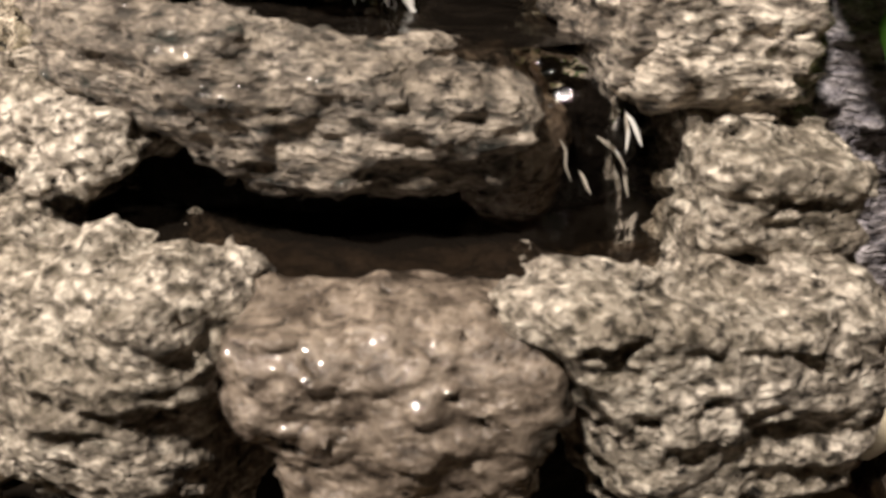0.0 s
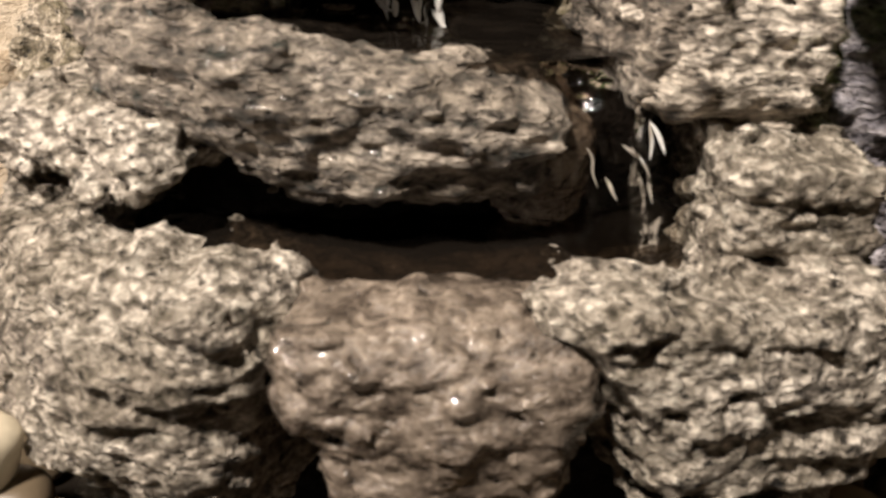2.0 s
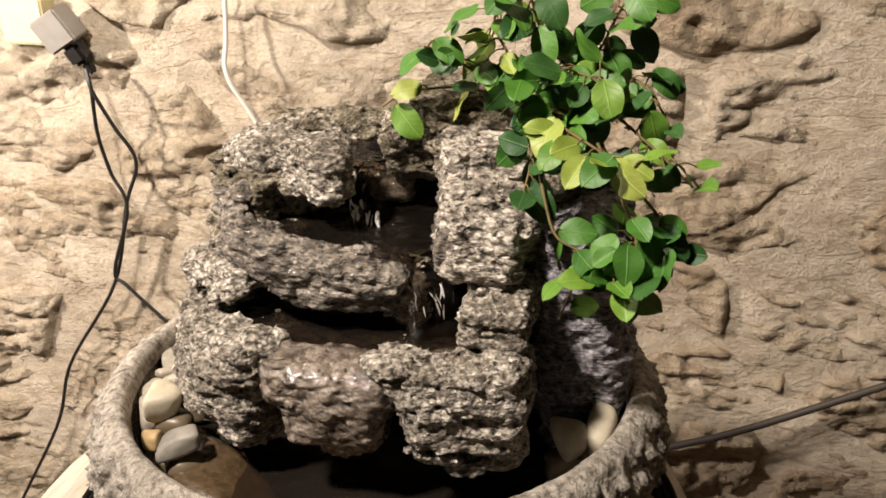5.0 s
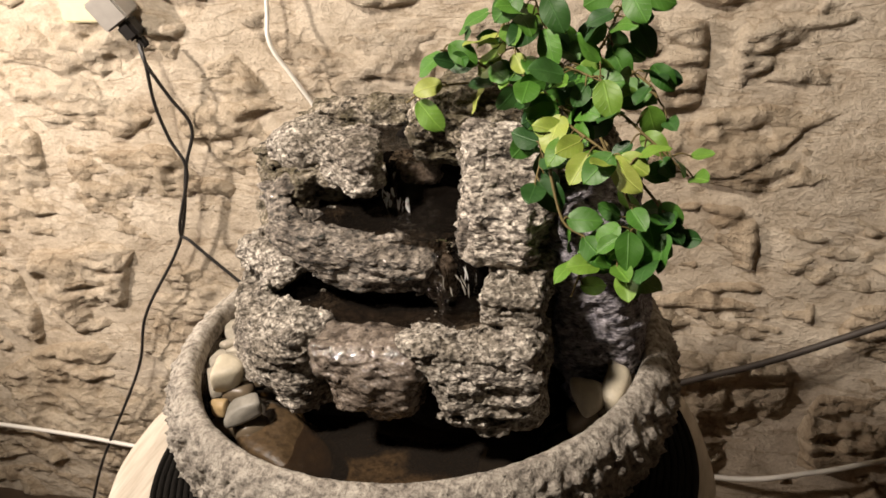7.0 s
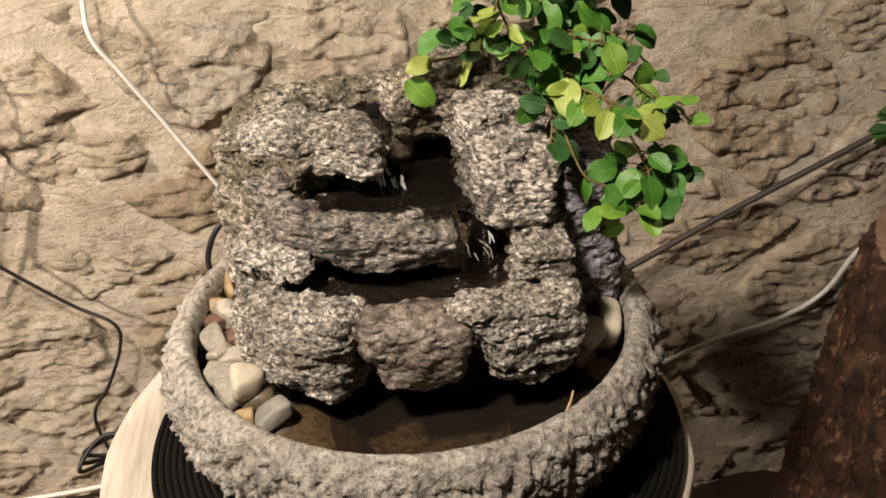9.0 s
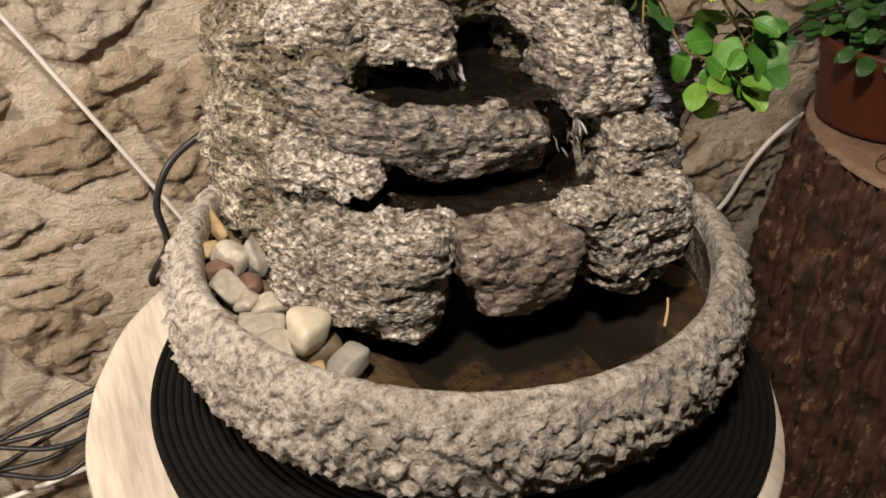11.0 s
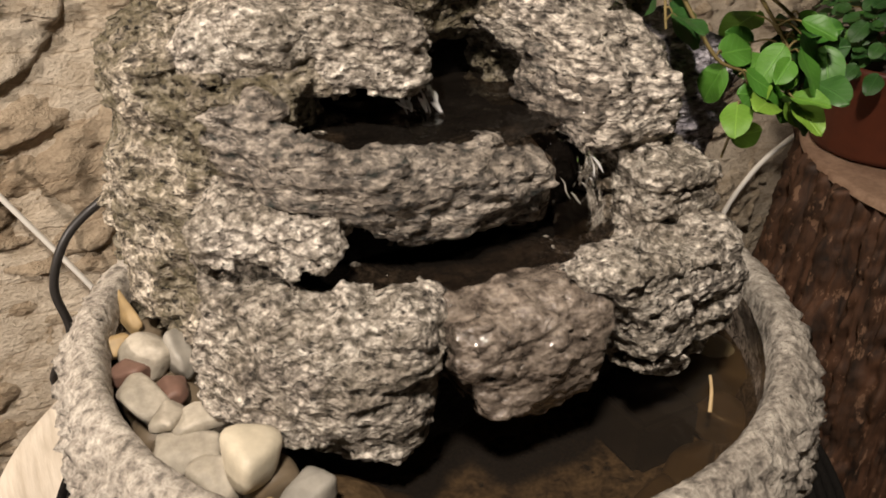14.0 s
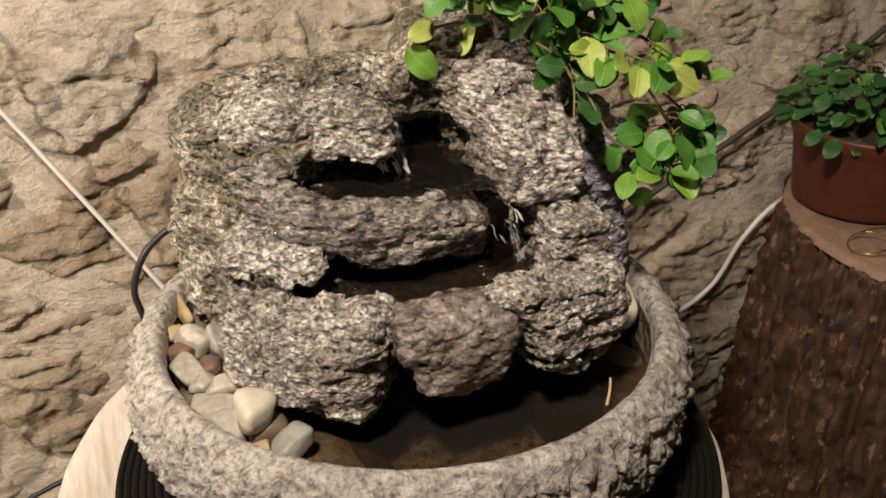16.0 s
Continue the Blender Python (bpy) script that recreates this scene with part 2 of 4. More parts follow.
WATER = water_mat("pool_water", (0.22, 0.19, 0.16), 55, 0.03)
BOWL_WATER = water_mat("bowl_water", (0.50, 0.42, 0.30), 45, 0.05)
# White base colour stands in for lamp glints and splashes on the falls.
GLINT_WATER, t_, b_ = mat("white_glint_water", 0.12)
b_.inputs["Base Color"].default_value = (0.9, 0.9, 0.88, 1)
b_.inputs["Transmission Weight"].default_value = 0.45
STREAM = water_mat("falling_water", (0.75, 0.72, 0.68), 90)

# lattice noise on arrays
TABLE = np.random.default_rng(5).random((32, 32, 32)).astype(np.float32)


def lattice(p):
    i = np.floor(p).astype(np.int32)
    f = (p - i).astype(np.float32)
    f = f * f * (3 - 2 * f)
    i0, i1 = i & 31, (i + 1) & 31
    r = 0
    for a in (0, 1):
        wa = f[..., 0] if a else 1 - f[..., 0]
        for b in (0, 1):
            wb = f[..., 1] if b else 1 - f[..., 1]
            for c in (0, 1):
                wc = f[..., 2] if c else 1 - f[..., 2]
                r = r + wa * wb * wc * TABLE[(i1 if a else i0)[..., 0], (i1 if b else i0)[..., 1], (i1 if c else i0)[..., 2]]
    return r * 2 - 1


def fractal(p, scale, octaves=3, gain=0.5, shift=0.0):
    p = np.asarray(p, np.float32) * scale + shift
    r, a = 0, 1.0
    for _ in range(octaves):
        r, p, a = r + a * lattice(p), p * 2.03 + 7.7, a * gain
    return r


# things and parts
def mesh_of(name, verts, faces, material, smooth=True):
    me = bpy.data.meshes.new(name)
    verts, faces = np.asarray(verts, np.float32), np.asarray(faces, np.int32)
    n = faces.shape[1]
    me.vertices.add(len(verts))
    me.vertices.foreach_set("co", verts.ravel())
    me.loops.add(faces.size)
    me.loops.foreach_set("vertex_index", faces.ravel())
    me.polygons.add(len(faces))
    me.polygons.foreach_set("loop_start", np.arange(0, faces.size, n, dtype=np.int32))
    me.polygons.foreach_set("use_smooth", np.full(len(faces), smooth))
    me.update(calc_edges=True)
    me.validate()
    me.materials.append(material)
    return me


def put(name, me, parent=None, label="", category="", group="", kind=""):
    ob = new(name, me)
    if parent:
        ob.parent = parent
    return tagged(ob, label, category, group, kind)


def part(name, bm, material, parent, label="", smooth=True):
    me = bpy.data.meshes.new(name)
    bm.to_mesh(me)
    bm.free()
    for p in me.polygons:
        p.use_smooth = smooth
    me.materials.append(material)
    return put(name, me, parent, label)


def thing(name, label, category, group="", at=(0, 0, 0)):
    ob = put(name, None, None, label, category, group)
    ob.location = at
    ob.empty_display_size = 0.05
    return ob


def turn_of(angles):
    return np.array(Euler([radians(a) for a in angles]).to_matrix(), np.float32)


def shape(p, prim):
    """Signed distance to a rounded box ('b') or an ellipsoid ('e'): kind, centre, half sizes, turn, rounding."""
    kind, centre, half, angles, rnd = prim
    q = (p - np.array(centre, np.float32)) @ turn_of(angles)
    h = np.array(half, np.float32)
    if kind == "e":
        k0, k1 = np.linalg.norm(q / h, axis=-1), np.linalg.norm(q / h ** 2, axis=-1)
        return k0 * (k0 - 1) / np.maximum(k1, 1e-6)
    d = np.abs(q) - (h - rnd)
    return np.linalg.norm(np.maximum(d, 0), axis=-1) + np.minimum(d.max(-1), 0) - rnd


def soft_min(a, b, k):
    h = np.clip(0.5 + 0.5 * (b - a) / k, 0, 1)
    return b * (1 - h) + a * h - k * h * (1 - h)


EDGES = [((a, b, c), ax) for ax in range(3) for a in (0, 1) for b in (0, 1) for c in (0, 1) if (a, b, c)[ax] == 0]


def net(f, low, step):
    """Quads on the zero surface of a sampled field."""
    s = f < 0
    n = np.array(f.shape) - 1
    cnt = np.zeros(n, np.float32)
    acc = np.zeros((*n, 3), np.float32)
    for corner, ax in EDGES:
        far = list(corner)
        far[ax] = 1
        sa = tuple(slice(c, c + m) for c, m in zip(corner, n))
        sb = tuple(slice(c, c + m) for c, m in zip(far, n))
        cross = s[sa] != s[sb]
        fa, fb = f[sa], f[sb]
        w = np.where(cross, fa / np.where(cross, fa - fb, 1), 0)
        cnt += cross
        for k in range(3):
            acc[..., k] += np.where(cross, corner[k] + (w if k == ax else 0), 0)
    live = cnt > 0
    ids = np.full(n, -1, np.int64)
    ids[live] = np.arange(live.sum())
    base = np.argwhere(live)
    verts = (base + acc[live] / cnt[live][:, None]) * step + low
    quads = []
    for ax in range(3):
        u, v = (ax + 1) % 3, (ax + 2) % 3
        a = [slice(1, m) for m in n]
        a[ax] = slice(0, n[ax])
        b = list(a)
        b[ax] = slice(1, n[ax] + 1)
        s0, s1 = s[tuple(a)], s[tuple(b)]
        off = np.array([a_.start for a_ in a])
        for flip in (False, True):
            e = np.argwhere((s0 != s1) & (s0 == (not flip))) + off
            if not len(e):
                continue
            du, dv = np.eye(3, dtype=int)[u], np.eye(3, dtype=int)[v]
            loop = [e - du - dv, e - dv, e, e - du]
            if flip:
                loop = loop[::-1]
            quads.append(np.stack([ids[tuple(q.T)] for q in loop], 1))
    return verts, np.concatenate(quads)


def carve(name, prims, material, parent, cuts=(), step=0.002, blend=0.012, lumps=0.005, ribs=0.0017, crust=0.0022, seed=0.0, lean=0.12, label=""):
    """A stone: blended forms less the cuts, roughened by lumps, bedding ribs and crust."""
    box = np.array([[np.array(c) - max(h) * 1.25 for _, c, h, _, _ in prims], [np.array(c) + max(h) * 1.25 for _, c, h, _, _ in prims]])
    low, high = box[0].min(0) - 0.015, box[1].max(0) + 0.015
    axes = [np.arange(low[k], high[k], step, dtype=np.float32) for k in range(3)]
    p = np.stack(np.meshgrid(*axes, indexing="ij"), -1)
    f = None
    for prim in prims:
        d = shape(p, prim)
        f = d if f is None else soft_min(f, d, blend)
    for prim in cuts:
        f = -soft_min(-f, shape(p, prim), 0.006)
    near = np.abs(f) < 0.02
    q = p[near]
    bed = q * np.array([0.35, 0.35, 1.6], np.float32)
    bed[:, 2] += lean * q[:, 0] + 0.1 * q[:, 1]
    lump = fractal(q, 30, 2, 0.5, seed) * lumps
    rib = (1 - 2 * np.abs(fractal(bed, 60, 2, 0.5, seed + 3))) * ribs
    pore = fractal(q * np.array([0.75, 0.75, 1.25], np.float32), 150, 3, 0.65, seed + 9) * crust * 1.25
    f[near] += lump + rib + pore
    verts, quads = net(f, low, step)
    return put(name, mesh_of(name, verts, quads, material), parent, label)


def lathe(name, profile, material, parent=None, steps=96, centre=(0, 0), rough=None, label="", closed=False):
    """A turned form from (radius, height) pairs."""
    prof = np.array(profile, np.float32)
    a = np.linspace(0, 2 * math.pi, steps, endpoint=False)
    r = prof[:, None, 0] * np.ones(steps)
    v = np.stack([r * np.cos(a), r * np.sin(a), prof[:, None, 1] * np.ones(steps)], -1)
    if rough:
        v = rough(v)
    v[..., 0] += centre[0]
    v[..., 1] += centre[1]
    n = len(prof)
    i, j = np.meshgrid(np.arange(n if closed else n - 1), np.arange(steps), indexing="ij")
    i2, j2 = (i + 1) % n, (j + 1) % steps
    q = np.stack([i * steps + j, i * steps + j2, i2 * steps + j2, i2 * steps + j], -1).reshape(-1, 4)
    return put(name, mesh_of(name, v.reshape(-1, 3), q, material), parent, label)


def dense(profile, step):
    """Smooth, evenly spaced points through the corners of a profile."""
    p = np.array(profile, float)
    for _ in range(3):
        p = np.concatenate([p[:1], np.stack([0.75 * p[:-1] + 0.25 * p[1:], 0.25 * p[:-1] + 0.75 * p[1:]], 1).reshape(-1, 2), p[-1:]])
    s = np.concatenate([[0], np.cumsum(np.hypot(*np.diff(p, axis=0).T))])
    t = np.linspace(0, s[-1], max(4, int(s[-1] / step)))
    return np.stack([np.interp(t, s, p[:, 0]), np.interp(t, s, p[:, 1])], 1)


def cord(name, points, radius, material, parent=None, label="", category="", sides=8, per=10, taper=False):
    """A round cord through points, as a mesh."""
    p = [Vector(q) for q in points]
    p = [p[0] * 2 - p[1]] + p + [p[-1] * 2 - p[-2]]
    line = []
    for k in range(1, len(p) - 2):
        for s in range(per):
            u = s / per
            line.append(0.5 * (2 * p[k] + (p[k + 1] - p[k - 1]) * u + (2 * p[k - 1] - 5 * p[k] + 4 * p[k + 1] - p[k + 2]) * u * u
                               + (3 * p[k] - p[k - 1] - 3 * p[k + 1] + p[k + 2]) * u ** 3))
    line.append(p[-2])
    radii = radius if isinstance(radius, (list, tuple)) else (radius, radius)
    verts, faces, side = [], [], Vector((0.31, 0.52, 0.8))
    for k, c in enumerate(line):
        d = (line[min(k + 1, len(line) - 1)] - line[max(k - 1, 0)]).normalized()
        side = (side - d * side.dot(d)).normalized()
        up = d.cross(side)
        r = radii[0] + (radii[1] - radii[0]) * k / (len(line) - 1)
        if taper:
            r *= 0.05 + math.sin(math.pi * k / (len(line) - 1)) ** 0.7
        for s in range(sides):
            a = 2 * math.pi * s / sides
            verts.append(c + (side * math.cos(a) + up * math.sin(a)) * r)
        if k:
            for s in range(sides):
                b, s2 = (k - 1) * sides, (s + 1) % sides
                faces.append((b + s, b + s2, b + sides + s2, b + sides + s))
    me = mesh_of(name, [tuple(v) for v in verts], faces, material)
    return put(name, me, parent, label, category)


def pebble(name, centre, half, angles, material, seed, label, group, sharp=4.0):
    """A broken, water-worn stone: flat faces that meet in edges, the sharper the larger sharp is."""
    r = random.Random(seed)
    planes = [(Vector(v), r.uniform(0.95, 1.1)) for v in ((1, 0, 0), (-1, 0, 0), (0, 1, 0), (0, -1, 0), (0, 0, 1), (0, 0, -1))]
    planes += [(Vector((r.gauss(0, 1), r.gauss(0, 1), r.gauss(0, 1))).normalized(), r.uniform(0.72, 1.0)) for _ in range(8)]
    bm = bmesh.new()
    bmesh.ops.create_icosphere(bm, subdivisions=4, radius=1)
    h, turn = Vector(half), Euler([radians(a) for a in angles]).to_matrix()
    for v in bm.verts:
        d = v.co.normalized()
        k = sum((max(n.dot(d), 0.0) / w) ** sharp for n, w in planes) ** (-1 / sharp)
        k *= 1.08 + 0.06 * noise.noise(d * 1.4 + Vector((seed, seed * 2.1, 0))) + 0.015 * noise.noise(d * 6 + Vector((seed, 0, seed)))
        v.co = turn @ Vector((d.x * k * h.x, d.y * k * h.y, d.z * k * h.z))
    me = bpy.data.meshes.new(name)
    bm.to_mesh(me)
    bm.free()
    for p in me.polygons:
        p.use_smooth = True
    me.materials.append(material)
    ob = put(name, me, None, label, "pebble", group)
    ob.location = centre
    return ob


def slab(bm, low, high, bevel=0.002):
    """A bevelled block between two corners, added to bm."""
    low, high = Vector(low), Vector(high)
    r = bmesh.ops.create_cube(bm, size=1, matrix=Matrix.Translation((low + high) / 2) @ Matrix.Diagonal((*(high - low), 1)))
    edges = list({e for v in r["verts"] for e in v.link_edges})
    bmesh.ops.bevel(bm, geom=edges, offset=bevel, segments=2, affect="EDGES")

# the room
RIM, TOP = 0.84, 0.704
WALL_Y = 0.545


def wall_block(name, low, high, material, label):
    bm = bmesh.new()
    slab(bm, low, high, 0.004)
    ob = part(name, bm, material, None)
    return tagged(ob, label, "wall" if "wall" in name else name, "", "structure")


# South and side walls, ceiling and floor are unseen, added to bounce lamp light.
wall_block("wall_south", (-1.9, -2.4, 0), (2.1, -2.3, 2.4), PLASTER, "unseen plain cream plastered wall, added to close the room for bounced light")
wall_block("wall_west", (-1.9, -2.3, 0), (-1.8, 0.7, 2.4), PLASTER, "unseen plain cream plastered side wall, added for bounced light")
wall_block("wall_east", (2.0, -2.3, 0), (2.1, 0.7, 2.4), PLASTER, "unseen plain cream plastered side wall, added for bounced light")
wall_block("ceiling", (-1.9, -2.4, 2.4), (2.1, 0.7, 2.5), PLASTER, "unseen plain pale plastered ceiling, added for bounced light")
wall_block("floor", (-1.9, -2.4, -0.1), (2.1, 0.7, 0), FLOOR, "unseen dark brown tiled floor, added under the stands and for bounced light")
wall_north = wall_block("wall_north", (-1.8, WALL_Y + 0.04, 0), (2.0, 0.7, 2.4), MORTAR, "rough beige natural stone wall with wide pale mortar joints")


# the fountain
fountain = thing("fountain", "grey-beige cast stone cascade fountain in a round bowl, running water", "fountain")


def bowl_rough(v):
    flat = v.reshape(-1, 3)
    r = np.hypot(flat[:, 0], flat[:, 1])
    out = np.clip((r - 0.203) / 0.02, 0, 1) * np.clip((RIM + 0.004 - flat[:, 2]) / 0.02, 0.2, 1)
    n = np.maximum(fractal(flat, 125, 3, 0.7), -0.5) * 0.0052 + fractal(flat, 20, 2, 0.5, 4) * 0.0015
    k = 1 + n * (0.15 + out) / np.maximum(r, 0.05)
    return (flat * np.stack([k, k, np.ones_like(k)], 1)).reshape(v.shape)


bowl_profile = dense([(0.001, 0.722), (0.155, 0.722), (0.18, 0.728), (0.214, 0.752), (0.2315, 0.785), (0.2315, 0.815), (0.223, 0.836), (0.213, 0.843), (0.203, 0.842), (0.2, 0.826)], 0.003)
lathe("bowl", bowl_profile, BOWL, fountain, 520, rough=bowl_rough, label="wide rough grey stone bowl")
lathe("bowl_inside", dense([(0.2005, 0.827), (0.203, 0.79), (0.19, 0.76), (0.14, 0.745), (0.001, 0.744)], 0.003), ROCK_WET, fountain, 400, rough=bowl_rough, label="dark wet inside of the bowl")

E = "e"
B = "b"
# core coloured near black for the cavities' shade, and mossy back of the cascade
carve("back_stone", [(B, (0.01, 0.11, 0.86), (0.14, 0.075, 0.14), (0, 0, 0), 0.05), (B, (0.09, 0.08, 0.93), (0.085, 0.055, 0.10), (0, 0, -6), 0.04),
                     (B, (-0.108, 0.09, 0.885), (0.05, 0.08, 0.12), (0, 3, 10), 0.035)], ROCK_MOSSY, fountain, step=0.0022, seed=1, crust=0.0034, lumps=0.007,
      cuts=[(E, (-0.045, 0.075, 1.03), (0.07, 0.04, 0.035), (0, 0, 0), 0), (B, (0.0, 0.02, 0.99), (0.055, 0.06, 0.06), (0, 0, 0), 0.02)])
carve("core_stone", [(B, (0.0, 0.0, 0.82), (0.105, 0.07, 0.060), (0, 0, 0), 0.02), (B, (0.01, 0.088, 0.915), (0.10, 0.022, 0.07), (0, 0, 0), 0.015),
                     (B, (-0.005, 0.02, 0.922), (0.085, 0.055, 0.028), (0, 0, 0), 0.015), (B, (0.03, 0.080, 0.975), (0.06, 0.014, 0.034), (0, 0, 0), 0.01)], ROCK_CAVITY_SHADE, fountain, step=0.0026, seed=2, ribs=0, crust=0.001,
      label="stone behind the falls, coloured near black for the shade of the cavities")
# upper left
carve("knob_stone", [(B, (-0.057, 0.016, 1.006), (0.050, 0.026, 0.0215), (8, 2, -27), 0.012), (B, (-0.092, 0.04, 1.003), (0.034, 0.034, 0.021), (6, 4, -34), 0.014)],
      ROCK, fountain, step=0.0016, seed=3, lumps=0.0035, cuts=[(B, (-0.001, 0.035, 1.02), (0.026, 0.055, 0.06), (0, 0, 22), 0.01), (E, (-0.035, 0.080, 1.03), (0.062, 0.042, 0.045), (0, 0, 0), 0)])
carve("left_stone", [(B, (-0.103, 0.048, 0.938), (0.062, 0.04, 0.066), (4, 0, -50), 0.024), (B, (-0.115, 0.06, 0.885), (0.055, 0.04, 0.06), (0, 0, -52), 0.02),
                     (B, (-0.122, 0.058, 0.986), (0.03, 0.024, 0.016), (0, 0, -50), 0.01)],
      ROCK_MOSSY, fountain, step=0.0018, seed=4, lumps=0.006, blend=0.02, crust=0.003, cuts=[(E, (-0.122, 0.026, 1.004), (0.012, 0.012, 0.014), (0, 0, 0), 0), (B, (-0.028, 0.008, 0.973), (0.060, 0.050, 0.015), (0, 0, 0), 0.01), (E, (-0.035, 0.080, 1.03), (0.062, 0.042, 0.045), (0, 0, 0), 0)])
# middle ledge holding the upper pool
carve("ledge_stone", [(B, (-0.014, -0.045, 0.942), (0.052, 0.027, 0.022), (18, 6, 0), 0.015), (B, (-0.078, -0.031, 0.954), (0.036, 0.026, 0.0215), (12, 4, -38), 0.014),
                      (E, (-0.02, -0.045, 0.930), (0.046, 0.024, 0.017), (0, 0, 0), 0), (B, (-0.109, 0.0, 0.966), (0.022, 0.02, 0.028), (8, 0, -45), 0.014)],
      ROCK_DAMP_SHADED, fountain, step=0.0016, seed=5, lumps=0.003, ribs=0.0026,
      cuts=[(E, (-0.010, -0.006, 0.977), (0.092, 0.048, 0.022), (0, 0, 0), 0)])
carve("spout_stone", [(B, (0.041, -0.020, 0.926), (0.017, 0.027, 0.022), (14, 14, -14), 0.012), (E, (0.034, -0.036, 0.922), (0.010, 0.018, 0.022), (0, 0, 0), 0)],
      ROCK_WET, fountain, step=0.0016, seed=14, lumps=0.003, ribs=0.0006, crust=0.0012, label="brown wet lip of the upper pool")
carve("top_spout_stone", [(B, (-0.012, 0.086, 0.983), (0.020, 0.042, 0.014), (8, 2, 18), 0.01)],
      ROCK_WET, fountain, step=0.0016, seed=15, lumps=0.003, ribs=0.0006, crust=0.0012, label="brown wet lip of the top pool")
# upper right
carve("right_stone", [(B, (0.09, 0.003, 0.994), (0.038, 0.052, 0.022), (30, 8, 18), 0.012), (B, (0.097, -0.031, 0.968), (0.027, 0.035, 0.022), (6, 6, -4), 0.011),
                      (E, (0.08, -0.038, 0.958), (0.020, 0.026, 0.012), (0, 0, 0), 0)],
      ROCK_LAYERED, fountain, step=0.0016, seed=6, lumps=0.0035, ribs=0.0022, blend=0.014)
carve("damp_shaded_stone", [(B, (0.068, -0.028, 0.973), (0.011, 0.034, 0.021), (10, 14, 16), 0.009)], ROCK_DAMP_SHADED, fountain, step=0.0016, seed=17, lumps=0.003, label="dark damp stone beside the upper pool")
carve("crown_stone", [(B, (0.028, 0.062, 1.014), (0.034, 0.03, 0.022), (10, -4, 12), 0.012), (B, (0.08, 0.062, 1.044), (0.062, 0.034, 0.024), (12, 0, 0), 0.018),
                      (B, (0.062, 0.045, 1.02), (0.02, 0.03, 0.02), (20, 0, 0), 0.01)], ROCK_MOSSY, fountain, step=0.0018, seed=7)
carve("pool_rim_stone", [(B, (-0.05, 0.112, 1.012), (0.075, 0.016, 0.016), (0, -3, 4), 0.01)], ROCK_MOSSY, fountain, step=0.002, seed=16, lumps=0.004, label="low rough edge behind the top pool")
# right block and lower stones
carve("block_stone", [(B, (0.109, -0.058, 0.928), (0.025, 0.036, 0.0165), (5, 2, 0), 0.006)], ROCK, fountain, step=0.0015, seed=8, lumps=0.0018)
carve("lower_right_stone", [(B, (0.086, -0.085, 0.893), (0.048, 0.042, 0.019), (0, -1, 6), 0.012), (B, (0.090, -0.088, 0.864), (0.042, 0.04, 0.028), (0, 0, 8), 0.016),
                            (E, (0.096, -0.09, 0.838), (0.038, 0.032, 0.02), (0, 0, 0), 0), (E, (0.046, -0.102, 0.904), (0.026, 0.026, 0.010), (0, 0, 0), 0)],
      ROCK, fountain, step=0.0016, seed=9, lumps=0.0045, ribs=0.0018,
      cuts=[(B, (0.036, -0.035, 0.931), (0.047, 0.056, 0.034), (0, 0, 0), 0.01), (B, (0.08, -0.124, 0.846), (0.06, 0.016, 0.003), (0, 8, 4), 0.002)])
carve("lower_left_stone", [(B, (-0.091, -0.044, 0.862), (0.061, 0.042, 0.044), (0, 4, -40), 0.016), (E, (-0.102, -0.070, 0.866), (0.054, 0.035, 0.043), (0, 0, -40), 0),
                           (B, (-0.108, -0.020, 0.922), (0.042, 0.03, 0.022), (10, 6, -32), 0.014), (B, (-0.075, -0.085, 0.893), (0.026, 0.026, 0.014), (0, 4, -40), 0.008)],
      ROCK, fountain, step=0.0016, seed=10, lumps=0.005, ribs=0.0015, blend=0.014,
      cuts=[(B, (-0.128, -0.062, 0.912), (0.034, 0.030, 0.0052), (0, 3, -36), 0.002), (B, (-0.024, -0.03, 0.909), (0.078, 0.054, 0.0125), (0, 0, -20), 0.005)])
carve("spill_stone", [(B, (-0.006, -0.085, 0.884), (0.047, 0.043, 0.018), (3, 2, 0), 0.013), (B, (-0.001, -0.088, 0.862), (0.037, 0.040, 0.026), (4, 0, 2), 0.016),
                      (E, (0.002, -0.087, 0.842), (0.031, 0.034, 0.027), (0, 0, 0), 0)],
      ROCK_WET, fountain, step=0.0016, seed=11, lumps=0.0035, ribs=0.0008, crust=0.0017,
      cuts=[(B, (-0.01, -0.03, 0.930), (0.08, 0.056, 0.034), (0, 0, 0), 0.006)], label="brown wet stone that the water spills over")
carve("flank_stone", [(B, (0.163, 0.032, 0.885), (0.037, 0.060, 0.105), (6, -3, 0), 0.022)], ROCK_BLUE, fountain, step=0.0024, seed=12, ribs=0.002, label="dark bluish stone on the shaded side")


# water
def sheet(name, edge, material, label, ripple=0.0006, wave=45):
    """A water sheet: edge(u, v) gives a place for u, v from 0 to 1; it is rippled along z and y."""
    n = 48
    u, v = np.meshgrid(np.linspace(0, 1, n), np.linspace(0, 1, n), indexing="ij")
    p = np.array([edge(a, b) for a, b in zip(u.ravel(), v.ravel())], np.float32)
    d = fractal(p, wave, 3, 0.6, 2.2) * ripple
    p[:, 2] += d
    p[:, 1] -= d * 1.5
    i, j = np.meshgrid(np.arange(n - 1), np.arange(n - 1), indexing="ij")
    q = np.stack([i * n + j, (i + 1) * n + j, (i + 1) * n + j + 1, i * n + j + 1], -1).reshape(-1, 4)
    return put(name, mesh_of(name, p, q, material), fountain, label)


